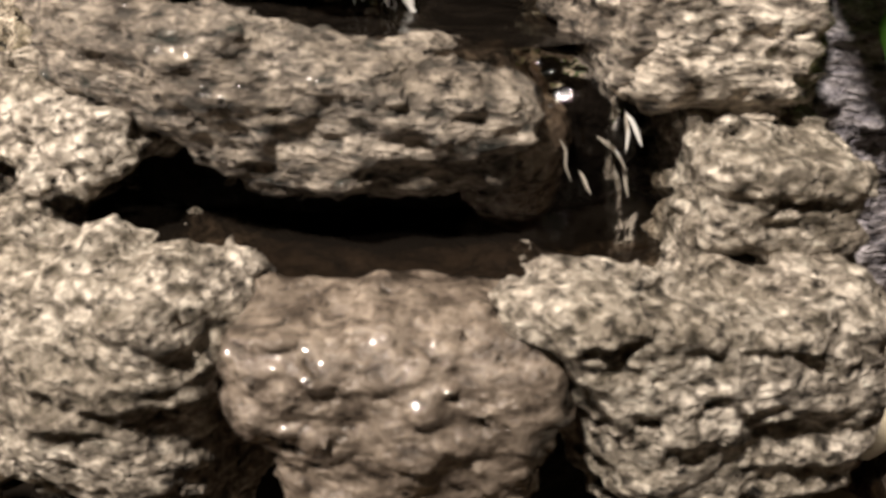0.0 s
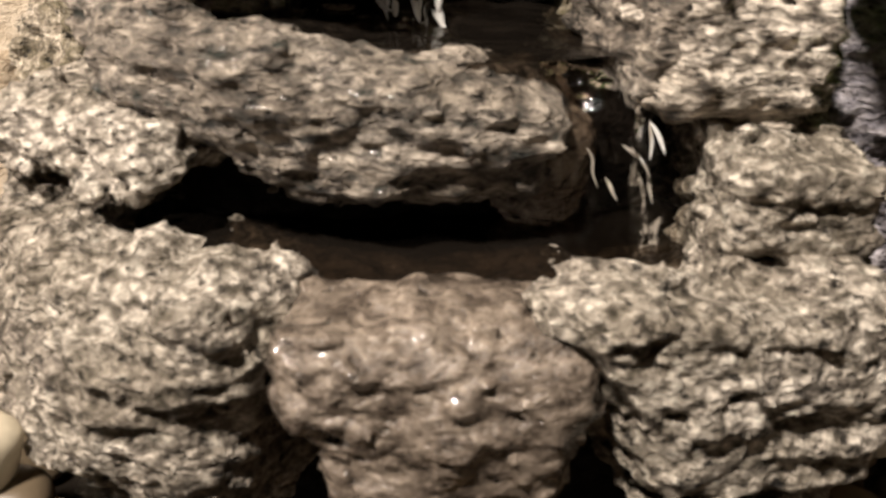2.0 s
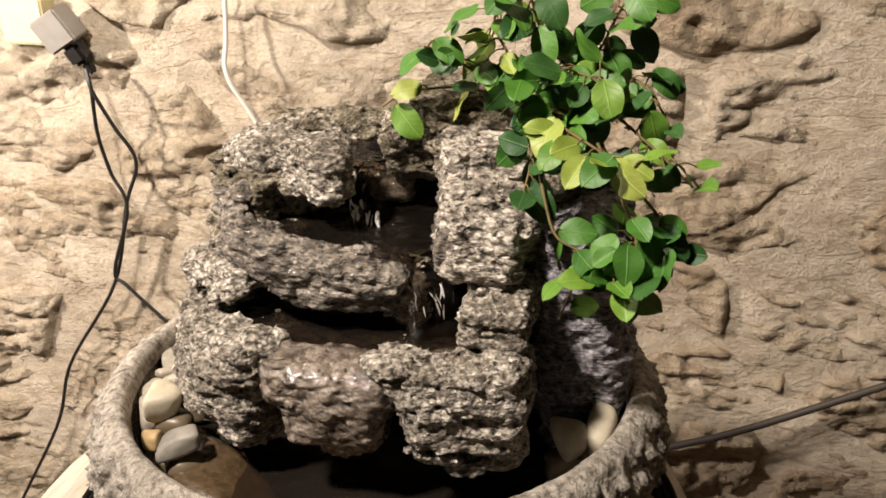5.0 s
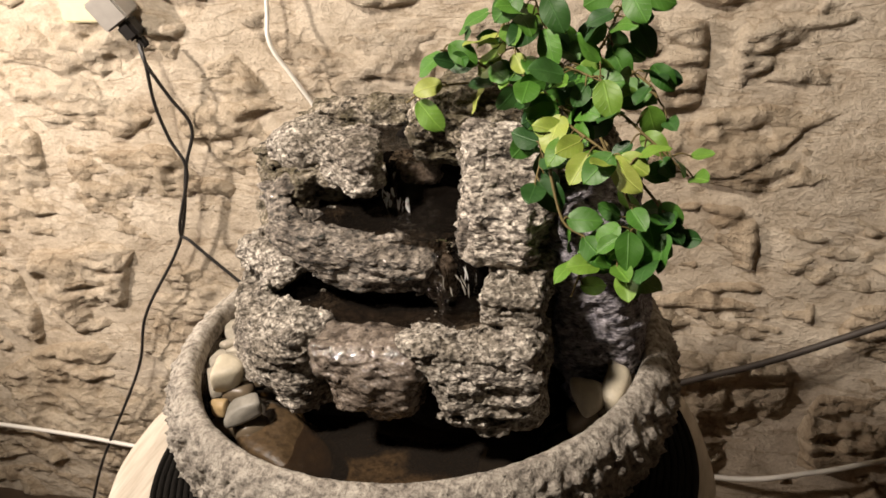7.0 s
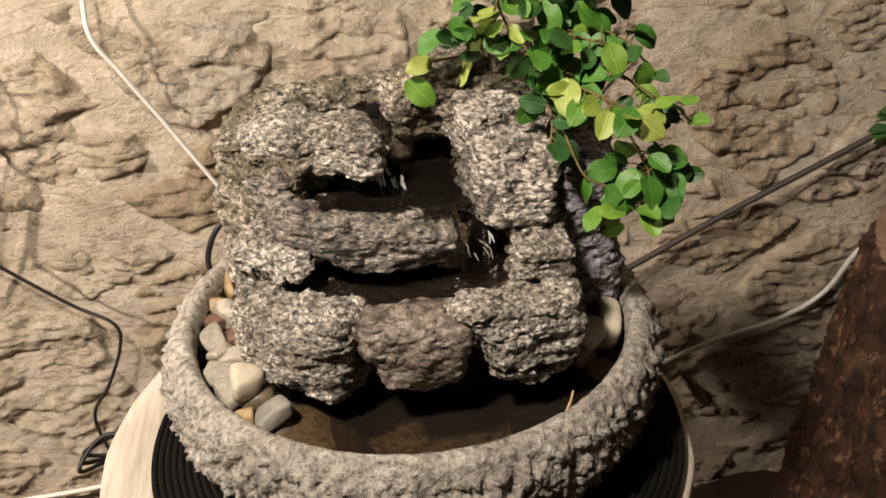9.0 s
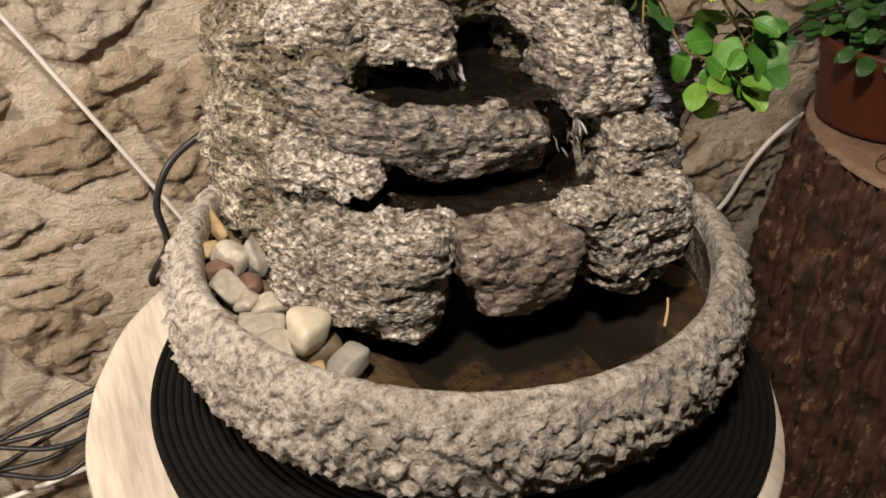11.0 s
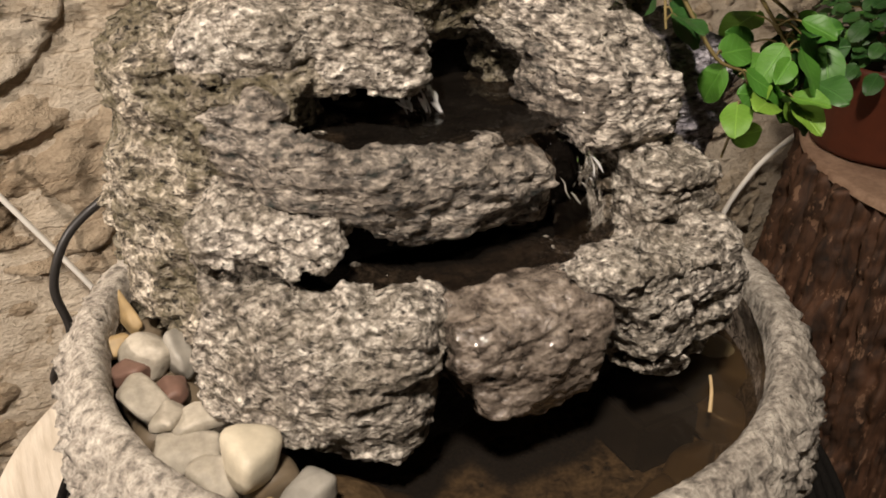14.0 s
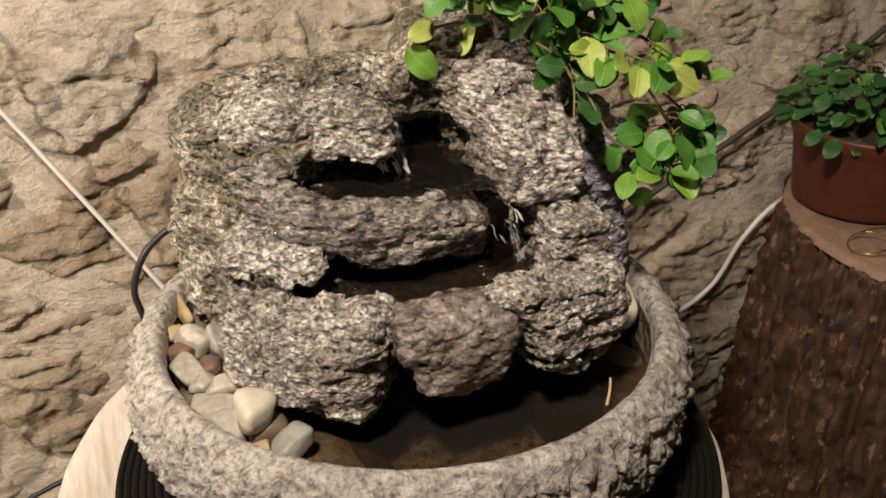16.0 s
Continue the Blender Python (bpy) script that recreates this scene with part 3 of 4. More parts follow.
def disc(cx, cy, cz, rx, ry):
    def f(u, v):
        a, b = 2 * u - 1, 2 * v - 1
        return (cx + rx * a * math.sqrt(1 - b * b / 2), cy + ry * b * math.sqrt(1 - a * a / 2), cz)
    return f


def fall(x0, x1, y0, z0, y1, z1, spread=0.0, skew=0.0):
    def f(u, v):
        x = x0 + (x1 - x0) * u + spread * (u - 0.5) * v + skew * v
        return (x, y0 + (y1 - y0) * (1 - (1 - v) ** 2) + 0.003 * math.cos(u * 7), z0 + (z1 - z0) * v ** 1.9 - 0.004 * math.sin(u * math.pi) * v)
    return f


sheet("bowl_water", disc(0, 0, 0.79, 0.203, 0.203), BOWL_WATER, "dark murky water in the bowl", 0.0007, 40)
sheet("top_pool", disc(-0.045, 0.07, 1.004, 0.065, 0.04), WATER, "small pool at the top")
sheet("upper_pool", disc(-0.008, 0.006, 0.961, 0.094, 0.062), WATER, "dark water in the upper pool", 0.0012, 60)
sheet("lower_pool", disc(-0.005, -0.036, 0.9005, 0.1, 0.058), WATER, "dark water in the lower pool", 0.0009, 50)
sheet("upper_fall", fall(-0.022, 0.010, 0.050, 0.998, 0.016, 0.961, 0.006), STREAM, "thin sheet of falling water", 0.0014, 60)
sheet("lower_fall", fall(0.030, 0.072, -0.038, 0.958, -0.068, 0.902, -0.004, 0.008), STREAM, "thin sheet of falling water", 0.0014, 60)
rnd = random.Random(11)
# Most strands are white, as highlights shaped onto the falling water.
for x0, y0, z0, dx, dz, n, w0 in ((-0.010, 0.010, 0.970, 0.013, 0.013, 26, 0.0017), (0.056, -0.056, 0.934, 0.012, 0.018, 11, 0.001)):
    for k in range(n):
        x, y, z = x0 + dx * rnd.uniform(-1, 1), y0 - rnd.uniform(0.0, 0.004), z0 + 0.012 * rnd.uniform(-1, 1)
        h, w = dz * rnd.uniform(0.25, 0.8), rnd.uniform(-0.001, 0.007)
        pts = [(x + w * f + 0.0006 * rnd.uniform(-1, 1), y - 0.006 * f, z - h * f ** 1.2) for f in (0, 0.33, 0.66, 1)]
        cord("water_glint_strand", pts, rnd.uniform(0.0004, w0), GLINT_WATER if k % 4 else STREAM, fountain, sides=6, per=6, taper=True)

# the stand
table = thing("round_table", "round whitewashed wooden table top under the fountain", "table")
lathe("table_top", dense([(0.001, TOP - 0.035), (0.285, TOP - 0.035), (0.29, TOP - 0.03), (0.29, TOP - 0.005), (0.286, TOP), (0.001, TOP)], 0.01), WOOD, table, 160, (-0.022, -0.011), lambda v: v * (1 + 0.012 * fractal(v * [1, 1, 0], 9, 3, 0.5, 3)[..., None] * [1, 1, 0]))
lathe("pedestal", dense([(0.001, 0), (0.18, 0), (0.18, 0.03), (0.06, 0.06), (0.05, 0.35), (0.06, 0.64), (0.12, 0.668), (0.001, 0.668)], 0.02), WOOD, table, 48, (-0.022, -0.011))
placemat = thing("placemat", "round black braided placemat on the table", "placemat", at=(-0.002, -0.022, 0))
lathe("backing", [(0.001, 0.7045), (0.255, 0.7045), (0.255, 0.712), (0.001, 0.712)], BRAID, placemat, 120)
for k in range(18):
    r = 0.2535 - 0.0062 * k
    lathe("braid_ring", [(r + 0.0033 * math.cos(a * math.pi / 4), 0.7175 + 0.0042 * math.sin(a * math.pi / 4)) for a in range(8)], BRAID, placemat, 220, closed=True,
          rough=lambda v: v + np.stack([0 * v[..., 0], 0 * v[..., 0], 0.0011 * np.sin(np.arctan2(v[..., 1], v[..., 0]) * 110)], -1))

# pebbles in the bowl
GREY_PEB = simple("grey_pebble", (0.40, 0.36, 0.29), 0.65, scale=150, var=0.22, bump=0.35)
PALE_PEB = simple("pale_pebble", (0.50, 0.445, 0.335), 0.55, scale=110, var=0.14, bump=0.2)
TAN_PEB = simple("tan_pebble", (0.45, 0.32, 0.16), 0.55, scale=60, bump=0.2)
RED_PEB = simple("reddish_pebble", (0.20, 0.115, 0.085), 0.55, scale=60, bump=0.2)
BLUE_PEB = simple("slate_pebble", (0.29, 0.27, 0.23), 0.55, scale=60, bump=0.2)
BROWN_PEB = simple("brown_pebble", (0.085, 0.055, 0.028), 0.4, scale=160, var=0.5, bump=0.5, coat=0.8)
OLIVE_PEB = simple("olive_stone", (0.12, 0.09, 0.045), 0.5, scale=40, bump=0.3)
DARK_PEB = simple("dark_wet_pebble", (0.15, 0.115, 0.075), 0.4, scale=40, bump=0.2, coat=0.4)
PEBBLES = [
    (-0.151, -0.088, 0.836, 0.0175, 0.018, 0.019, 0, 10, 20, PALE_PEB, "large smooth cream pebble in the bowl"),
    (-0.176, 0.088, 0.828, 0.006, 0.019, 0.007, 20, 0, 12, TAN_PEB, "long orange-tan stone chip by the rim"),
    (-0.186, 0.060, 0.824, 0.010, 0.010, 0.009, 0, 0, 0, TAN_PEB, "small orange-tan pebble in the bowl"),
    (-0.174, 0.042, 0.826, 0.014, 0.016, 0.013, 10, 20, 30, GREY_PEB, "olive-beige blocky pebble in the bowl"),
    (-0.158, 0.036, 0.824, 0.009, 0.016, 0.014, 0, 20, 10, BLUE_PEB, "grey upright pebble in the bowl"),
    (-0.188, 0.032, 0.822, 0.010, 0.012, 0.009, 0, 0, 40, RED_PEB, "dull red pebble in the bowl"),
    (-0.186, 0.002, 0.823, 0.013, 0.019, 0.014, 0, -15, 10, GREY_PEB, "light grey angular pebble in the bowl"),
    (-0.168, 0.010, 0.819, 0.011, 0.012, 0.009, 0, 0, 0, RED_PEB, "dark reddish pebble in the bowl"),
    (-0.176, -0.022, 0.825, 0.017, 0.010, 0.007, 0, 12, 50, GREY_PEB, "flat light grey pebble leaning on others"),
    (-0.160, -0.034, 0.827, 0.021, 0.012, 0.006, 8, 6, 8, GREY_PEB, "flat oval grey pebble in the bowl"),
    (-0.175, -0.052, 0.820, 0.018, 0.013, 0.010, 0, 0, -20, GREY_PEB, "flat grey pebble in the bowl"),
    (-0.166, -0.076, 0.820, 0.013, 0.014, 0.012, 0, 0, 30, GREY_PEB, "light grey wedge-shaped pebble in the bowl"),
    (-0.155, -0.106, 0.816, 0.009, 0.008, 0.008, 0, 0, 0, TAN_PEB, "small yellow pebble in the bowl"),
    (-0.133, -0.108, 0.815, 0.019, 0.010, 0.009, 0, -8, 30, BLUE_PEB, "long grey pebble in the bowl"),
    (0.161, -0.044, 0.817, 0.019, 0.021, 0.020, 0, 0, 10, PALE_PEB, "large smooth beige pebble in the bowl"),
    (0.183, -0.032, 0.822, 0.013, 0.026, 0.018, 20, 0, -12, PALE_PEB, "upright beige pebble against the rim"),
    (0.186, -0.006, 0.834, 0.024, 0.013, 0.009, 0, 14, 50, GREY_PEB, "flat grey-beige pebble in the bowl"),
    (-0.104, -0.102, 0.774, 0.058, 0.032, 0.026, 4, 0, -22, BROWN_PEB, "large flat brown stone under water"),
    (0.163, -0.07, 0.774, 0.036, 0.048, 0.020, -6, 8, 20, OLIVE_PEB, "large flat olive-brown stone under water"),
    (0.061, -0.150, 0.762, 0.020, 0.016, 0.012, 0, 0, 0, DARK_PEB, "dark brown stone under water"),
    (0.100, -0.138, 0.764, 0.024, 0.015, 0.014, 0, 0, 30, DARK_PEB, "dark brown stone under water"),
    (-0.018, -0.150, 0.757, 0.016, 0.013, 0.009, 0, 0, 0, TAN_PEB, "yellowish stone under water"),
    (0.020, -0.145, 0.758, 0.018, 0.014, 0.010, 0, 0, 50, GREY_PEB, "grey stone under water"),
    (0.145, -0.120, 0.768, 0.018, 0.020, 0.014, 0, 0, 10, DARK_PEB, "dark stone under water near the rim"),
    (-0.02, -0.165, 0.764, 0.022, 0.012, 0.009, 0, 0, 20, DARK_PEB, "dark brown stone under water"),
]
for k, (x, y, z, a, b, c, rx, ry, rz, m, label) in enumerate(PEBBLES):
    pebble("pebble", (x, y, z), (a * 0.84, b * 0.84, c * 0.84), (rx, ry, rz), m, k * 1.7, label, "pebbles in the bowl", 5 if m is PALE_PEB else 10)
# the lower layer that carries them
for k, (x, y, z, *_, m, label) in enumerate(PEBBLES[:17]):
    for d in (0.022, 0.046):
        pebble("pebble", (x * 0.97, y * 0.97, z - d), (0.017, 0.016, 0.014), (0, 0, 40 * k), DARK_PEB, k + 30 * d, "wet pebble in the lower layer", "pebbles in the bowl")
# Black box gives the hollow below the stones its darkness.
hollow_bm = bmesh.new()
slab(hollow_bm, (0.078, -0.115, 0.746), (0.125, -0.06, 0.786), 0.004)
tagged(part("pump", hollow_bm, BLACK, None, smooth=False), "black box put into the dark hollow under the water", "pump")
cord("twig", [(0.118, -0.127, 0.792), (0.125, -0.119, 0.800), (0.129, -0.112, 0.806)], (0.0014, 0.001), TAN_PEB, None, "yellow dry leaf stalk floating in the bowl", "twig")

# stump, pot and spectacles
stump = thing("tree_stump", "dark brown bark-covered tree stump used as a stand", "stump")


def bark_rough(v):
    flat = v.reshape(-1, 3)
    r = np.hypot(flat[:, 0], flat[:, 1])
    a = np.arctan2(flat[:, 1], flat[:, 0])
    q = np.stack([np.cos(a) * 4.2, np.sin(a) * 4.2, flat[:, 2] * 1.3], 1)
    n = -np.abs(fractal(q * np.array([1, 1, 0.6], np.float32), 3.6, 3, 0.6)) * 0.026 + fractal(flat, 55, 3, 0.65) * 0.005 + fractal(q, 0.9, 2) * 0.012
    k = 1 + n * np.clip((r - 0.2) / 0.06, 0, 1) / np.maximum(r, 0.05)
    return (flat * np.stack([k, k, np.ones_like(k)], 1)).reshape(v.shape)


SX, SY = 0.880, 0.135
lathe("bark", dense([(0.001, 0), (0.33, 0), (0.325, 0.2), (0.30, 0.5), (0.283, 0.66), (0.28, 0.694), (0.272, 0.696), (0.2, 0.694), (0.001, 0.694)], 0.006), BARK, stump, 420, (SX, SY), bark_rough)
lathe("cut_top", [(0.001, 0.7)] + [(0.266 * k / 30, 0.7 + 0.0006 * math.sin(k * 2.1)) for k in range(1, 30)] + [(0.268, 0.7), (0.27, 0.692)], END_GRAIN, stump, 120, (SX, SY), label="sawn reddish brown top")

PX, PY = 0.75, 0.25
pot = thing("flower_pot", "brown-orange plastic flower pot with a dark leafy plant", "flower pot")
lathe("pot", dense([(0.001, 0.702), (0.086, 0.702), (0.088, 0.706), (0.098, 0.795), (0.103, 0.798), (0.104, 0.818), (0.098, 0.819), (0.095, 0.8), (0.001, 0.8)], 0.006), TERRA_SHADED, pot, 72, (PX, PY))
lathe("soil", [(0.001, 0.812), (0.05, 0.811), (0.097, 0.809)], SOIL, pot, 40, (PX, PY))


def leaf_mesh(name, length, width, fold, curl, material):
    """An ovate leaf with a notched base, folded on its midrib and curled at the tip; it grows along +x from its stalk, its face up."""
    rows, cols, verts, faces = 13, 7, [], []
    for i in range(rows):
        v = (1 - math.cos(math.pi * i / (rows - 1))) / 2
        w = width * 0.5 * max(0.0, 1 - (2 * v - 1) ** 2) ** 0.5 * (1.12 - 0.3 * v)
        for j in range(cols):
            s = 2 * j / (cols - 1) - 1
            back = -0.1 * length * (1 - v) ** 5 * abs(s)
            z = fold * abs(s) * w + curl * length * (v - 0.3) * abs(v - 0.3) - 0.035 * length * math.sin(v * 9 + s) * s * s
            verts.append((length * v * (1 + 0.06 * v * (1 - abs(s))) + back, w * s, z))
    for i in range(rows - 1):
        for j in range(cols - 1):
            a = i * cols + j
            faces.append((a, a + 1, a + cols + 1, a + cols))
    return mesh_of(name, verts, faces, material)


LEAVES = {m.name: [leaf_mesh("leaf", l, w, f, c, m) for l, w, f, c in ((0.027, 0.023, 0.15, -0.3), (0.024, 0.019, 0.4, -0.15), (0.030, 0.024, 0.1, -0.45), (0.021, 0.018, 0.3, 0.25))]
          for m in (LEAF, LEAF_LIGHT, LEAF_DARK, LEAF_YELLOW)}


def leaf(parent, place, tip, face, material, kind, size=1.0):
    """One leaf: from place towards tip, its upper side turned to face."""
    x = Vector(tip).normalized()
    y = Vector(face).cross(x).normalized()
    z = x.cross(y)
    m = Matrix((x, y, z)).transposed().to_4x4()
    ob = put("leaf", LEAVES[material.name][kind % 4], parent)
    ob.matrix_world = Matrix.Translation(place) @ m @ Matrix.Scale(size, 4)
    return ob


def along(points, u):
    k = min(int(u * (len(points) - 1)), len(points) - 2)
    f = u * (len(points) - 1) - k
    return Vector(points[k]).lerp(Vector(points[k + 1]), f)


ivy = thing("trailing_plant", "trailing green plant with round leaves, some yellowing, growing on the fountain", "plant")
rnd = random.Random(4)
BASE = (0.12, 0.045, 1.045)
VINES = [
    ([BASE, (0.07, 0.035, 1.065), (0.022, 0.03, 1.062), (0.001, 0.028, 1.05)], 3, 0.01, (LEAF_LIGHT, LEAF_LIGHT, LEAF_YELLOW)),
    ([BASE, (0.08, 0.03, 1.075), (0.05, 0.02, 1.095), (0.04, 0.01, 1.10)], 7, 0.018, (LEAF, LEAF_DARK)),
    ([BASE, (0.10, 0.03, 1.09), (0.09, 0.02, 1.115), (0.095, 0.01, 1.135)], 11, 0.018, (LEAF, LEAF_LIGHT, LEAF_YELLOW)),
    ([BASE, (0.13, 0.03, 1.09), (0.12, 0.02, 1.12), (0.115, 0.01, 1.145)], 10, 0.018, (LEAF, LEAF_DARK)),
    ([BASE, (0.16, 0.04, 1.09), (0.175, 0.03, 1.12), (0.185, 0.02, 1.14)], 13, 0.018, (LEAF_DARK, LEAF)),
    ([BASE, (0.17, 0.03, 1.08), (0.20, 0.01, 1.075), (0.212, 0.0, 1.06)], 10, 0.018, (LEAF_DARK, LEAF)),
    ([BASE, (0.17, 0.0, 1.06), (0.205, -0.03, 1.045), (0.235, -0.04, 1.02)], 12, 0.018, (LEAF, LEAF_DARK, LEAF_LIGHT)),
    ([BASE, (0.14, -0.02, 1.055), (0.175, -0.055, 1.045), (0.195, -0.07, 1.035)], 11, 0.014, (LEAF_YELLOW, LEAF_LIGHT, LEAF, LEAF_LIGHT)),
    ([BASE, (0.12, -0.005, 1.045), (0.125, -0.03, 1.03), (0.12, -0.045, 1.005)], 8, 0.012, (LEAF_DARK, LEAF_DARK, LEAF)),
    ([(0.17, -0.03, 1.045), (0.195, -0.055, 1.0), (0.20, -0.065, 0.98), (0.182, -0.07, 0.963)], 20, 0.02, (LEAF, LEAF, LEAF_LIGHT)),
    ([(0.17, -0.02, 1.04), (0.215, -0.05, 1.0), (0.222, -0.06, 0.982), (0.212, -0.07, 0.962)], 9, 0.012, (LEAF, LEAF_DARK)),
    ([(0.13, -0.035, 1.03), (0.145, -0.06, 0.99), (0.165, -0.068, 0.975), (0.152, -0.07, 0.93)], 5, 0.008, (LEAF, LEAF, LEAF_LIGHT)),
    ([BASE, (0.13, 0.02, 1.08), (0.14, 0.0, 1.09), (0.17, -0.02, 1.085)], 16, 0.022, (LEAF, LEAF_DARK, LEAF_LIGHT)),
    ([BASE, (0.11, 0.0, 1.075), (0.12, -0.02, 1.075)], 8, 0.018, (LEAF, LEAF_DARK)),
    ([BASE, (0.13, 0.0, 1.06), (0.15, -0.02, 1.06)], 9, 0.016, (LEAF, LEAF_YELLOW, LEAF_DARK)),
]
for pts, n, spread, mats in VINES:
    n = round(n * 1.3) if n > 4 else n
    cord("stem", pts, (0.0014, 0.0008), STEM, ivy, sides=5, per=6)
    for k in range(n):
        u = 0.3 + 0.7 * (k + rnd.random() * 0.6) / n
        c = along(pts, min(u, 1.0))
        out = Vector((rnd.uniform(-1, 1), rnd.uniform(-1, 0.5), rnd.uniform(-0.8, 0.6))).normalized()
        p = c + out * spread * rnd.uniform(0.4, 1.0)
        face = Vector((rnd.uniform(-0.9, 0.6), rnd.uniform(-1.1, 0.0), rnd.uniform(0.1, 1.0)))
        tip = Vector((out.x + rnd.uniform(-0.5, 0.5), out.y * 0.6 - 0.1, -0.3 + rnd.uniform(-0.7, 0.7)))
        leaf(ivy, p, tip, face, rnd.choice(mats), rnd.randrange(4), rnd.uniform(0.7, 1.0))
        cord("stalk", [c, (c + p) / 2 + Vector((0, 0, 0.003)), p], (0.0008, 0.0006), STEM, ivy, sides=4, per=3)

for k in range(280):
    a, r, h = rnd.uniform(0, 2 * math.pi), rnd.random() ** 0.4, rnd.random()
    reach = 0.128 - 0.04 * h
    p = Vector((PX + math.cos(a) * r * reach, PY + math.sin(a) * r * reach, 0.805 + 0.115 * h * (1 - 0.35 * r) + 0.02 * (1 - r)))
    face = Vector((math.cos(a) * 0.6 * r, math.sin(a) * 0.6 * r - 0.3, 0.8))
    leaf(pot, p, (math.cos(a), math.sin(a), -0.35 + rnd.uniform(-0.3, 0.3)), face, LEAF_DARK if k % 9 else LEAF, k, rnd.uniform(0.7, 0.95))
    if k % 4 == 0:
        cord("stalk", [(PX + (p.x - PX) * 0.3, PY + (p.y - PY) * 0.3, 0.81), (PX + (p.x - PX) * 0.7, PY + (p.y - PY) * 0.7, p.z - 0.01), p], (0.0012, 0.0008), STEM, pot, sides=4, per=4)
coil = [(0.80 + 0.006 * math.cos(k * 0.9), 0.27 + 0.006 * math.sin(k * 0.9), 0.85 + 0.0011 * k) for k in range(110)]
cord("coil_stake", coil, 0.0013, METAL, pot, "silvery coiled wire stake", sides=5, per=3)
bm = bmesh.new()
slab(bm, (0.765, 0.262, 0.86), (0.79, 0.264, 0.905), 0.0008)
part("tag", bm, WHITE, pot, "small pale tag", smooth=False)

glasses = thing("spectacles", "thin gilt wire spectacles lying on the stump", "spectacles")
for cx, cy in ((0.652, 0.128), (0.668, 0.074)):
    ring = [(cx + 0.024 * math.cos(a * math.pi / 10), cy + 0.024 * math.sin(a * math.pi / 10), 0.7095 + 0.006 * math.cos(a * math.pi / 10)) for a in range(21)]
    cord("rim", ring, 0.0008, BRASS, glasses, sides=5, per=3)
cord("bridge", [(0.645, 0.106, 0.712), (0.642, 0.101, 0.716), (0.650, 0.096, 0.712)], 0.0008, BRASS, glasses, sides=5)
cord("temple", [(0.648, 0.152, 0.709), (0.70, 0.165, 0.704), (0.74, 0.15, 0.703)], 0.0009, BRASS, glasses, sides=5)
cord("temple", [(0.664, 0.050, 0.709), (0.72, 0.04, 0.704), (0.77, 0.05, 0.703)], 0.0009, BRASS, glasses, sides=5)

# cords on the wall
Y = 0.508
cord("white_cord", [(-0.34, Y, 1.35), (-0.352, Y, 1.05), (-0.352, Y - 0.015, 0.976), (-0.325, Y - 0.01, 0.92), (-0.274, Y, 0.823), (-0.161, Y, 0.614), (-0.12, Y, 0.52), (-0.1, Y, 0.3), (-0.1, Y, 0.006)],
     0.0032, WHITE, None, "thin white electric cord hanging down the wall", "cord")
cord("black_cable", [(-0.563, Y - 0.012, 0.972), (-0.552, Y - 0.02, 0.944), (-0.533, Y - 0.01, 0.892), (-0.512, Y, 0.839), (-0.537, Y, 0.773), (-0.577, Y, 0.643), (-0.678, Y, 0.495), (-0.726, Y, 0.372), (-0.86, Y, 0.15), (-0.93, Y, 0.006)],
     0.0028, BLACK, None, "black electric cord hanging down the wall", "cord")
cord("black_cable", [(-0.561, Y - 0.012, 0.972), (-0.553, Y - 0.02, 0.944), (-0.56, Y - 0.01, 0.88), (-0.555, Y, 0.82), (-0.535, Y - 0.003, 0.768), (-0.566, Y - 0.01, 0.67), (-0.548, Y - 0.01, 0.645), (-0.469, Y - 0.01, 0.571),
                    (-0.412, Y - 0.02, 0.535), (-0.413, Y - 0.02, 0.49), (-0.445, Y - 0.02, 0.42), (-0.485, Y, 0.343), (-0.47, Y, 0.2), (-0.5, Y, 0.006)],
     0.0028, BLACK, None, "black electric cord that bends away beside the other", "cord")
cord("pump_cable", [(-0.10, 0.16, 0.90), (-0.14, 0.185, 0.875), (-0.171, 0.2, 0.853), (-0.196, 0.2, 0.831), (-0.21, 0.2, 0.795), (-0.206, 0.2, 0.753), (-0.224, 0.222, 0.70), (-0.19, 0.25, 0.66), (-0.1, 0.26, 0.4), (-0.1, 0.26, 0.006)],
     0.0034, BLACK, None, "thick black pump cable behind the fountain", "cable")
cord("dark_cable", [(-0.05, Y, 0.33), (0.227, Y, 0.45), (0.35, Y - 0.005, 0.505), (0.545, Y, 0.604), (0.74, Y - 0.005, 0.705), (0.94, Y, 0.805), (1.2, Y, 0.95), (1.6, Y + 0.02, 1.05)],
     0.0052, DARK_CORD, None, "thick dark brown cable sloping along the wall", "cable")
cord("pale_cord", [(0.1, Y, 0.30), (0.297, Y, 0.275), (0.424, Y, 0.305), (0.55, Y, 0.355), (0.663, Y, 0.385), (0.74, Y, 0.43), (0.79, Y, 0.51), (0.86, Y, 0.57), (1.0, Y, 0.62), (1.2, Y, 0.64)],
     0.0042, WHITE, None, "pale cord hanging loosely along the wall", "cord")
cord("pale_cord", [(-1.4, Y, 0.20), (-1.1, Y, 0.205), (-0.9, Y, 0.20), (-0.736, Y, 0.19), (-0.5, Y, 0.2), (-0.2, Y, 0.25)], 0.004, WHITE, None, "pale cord running low along the wall", "cord")
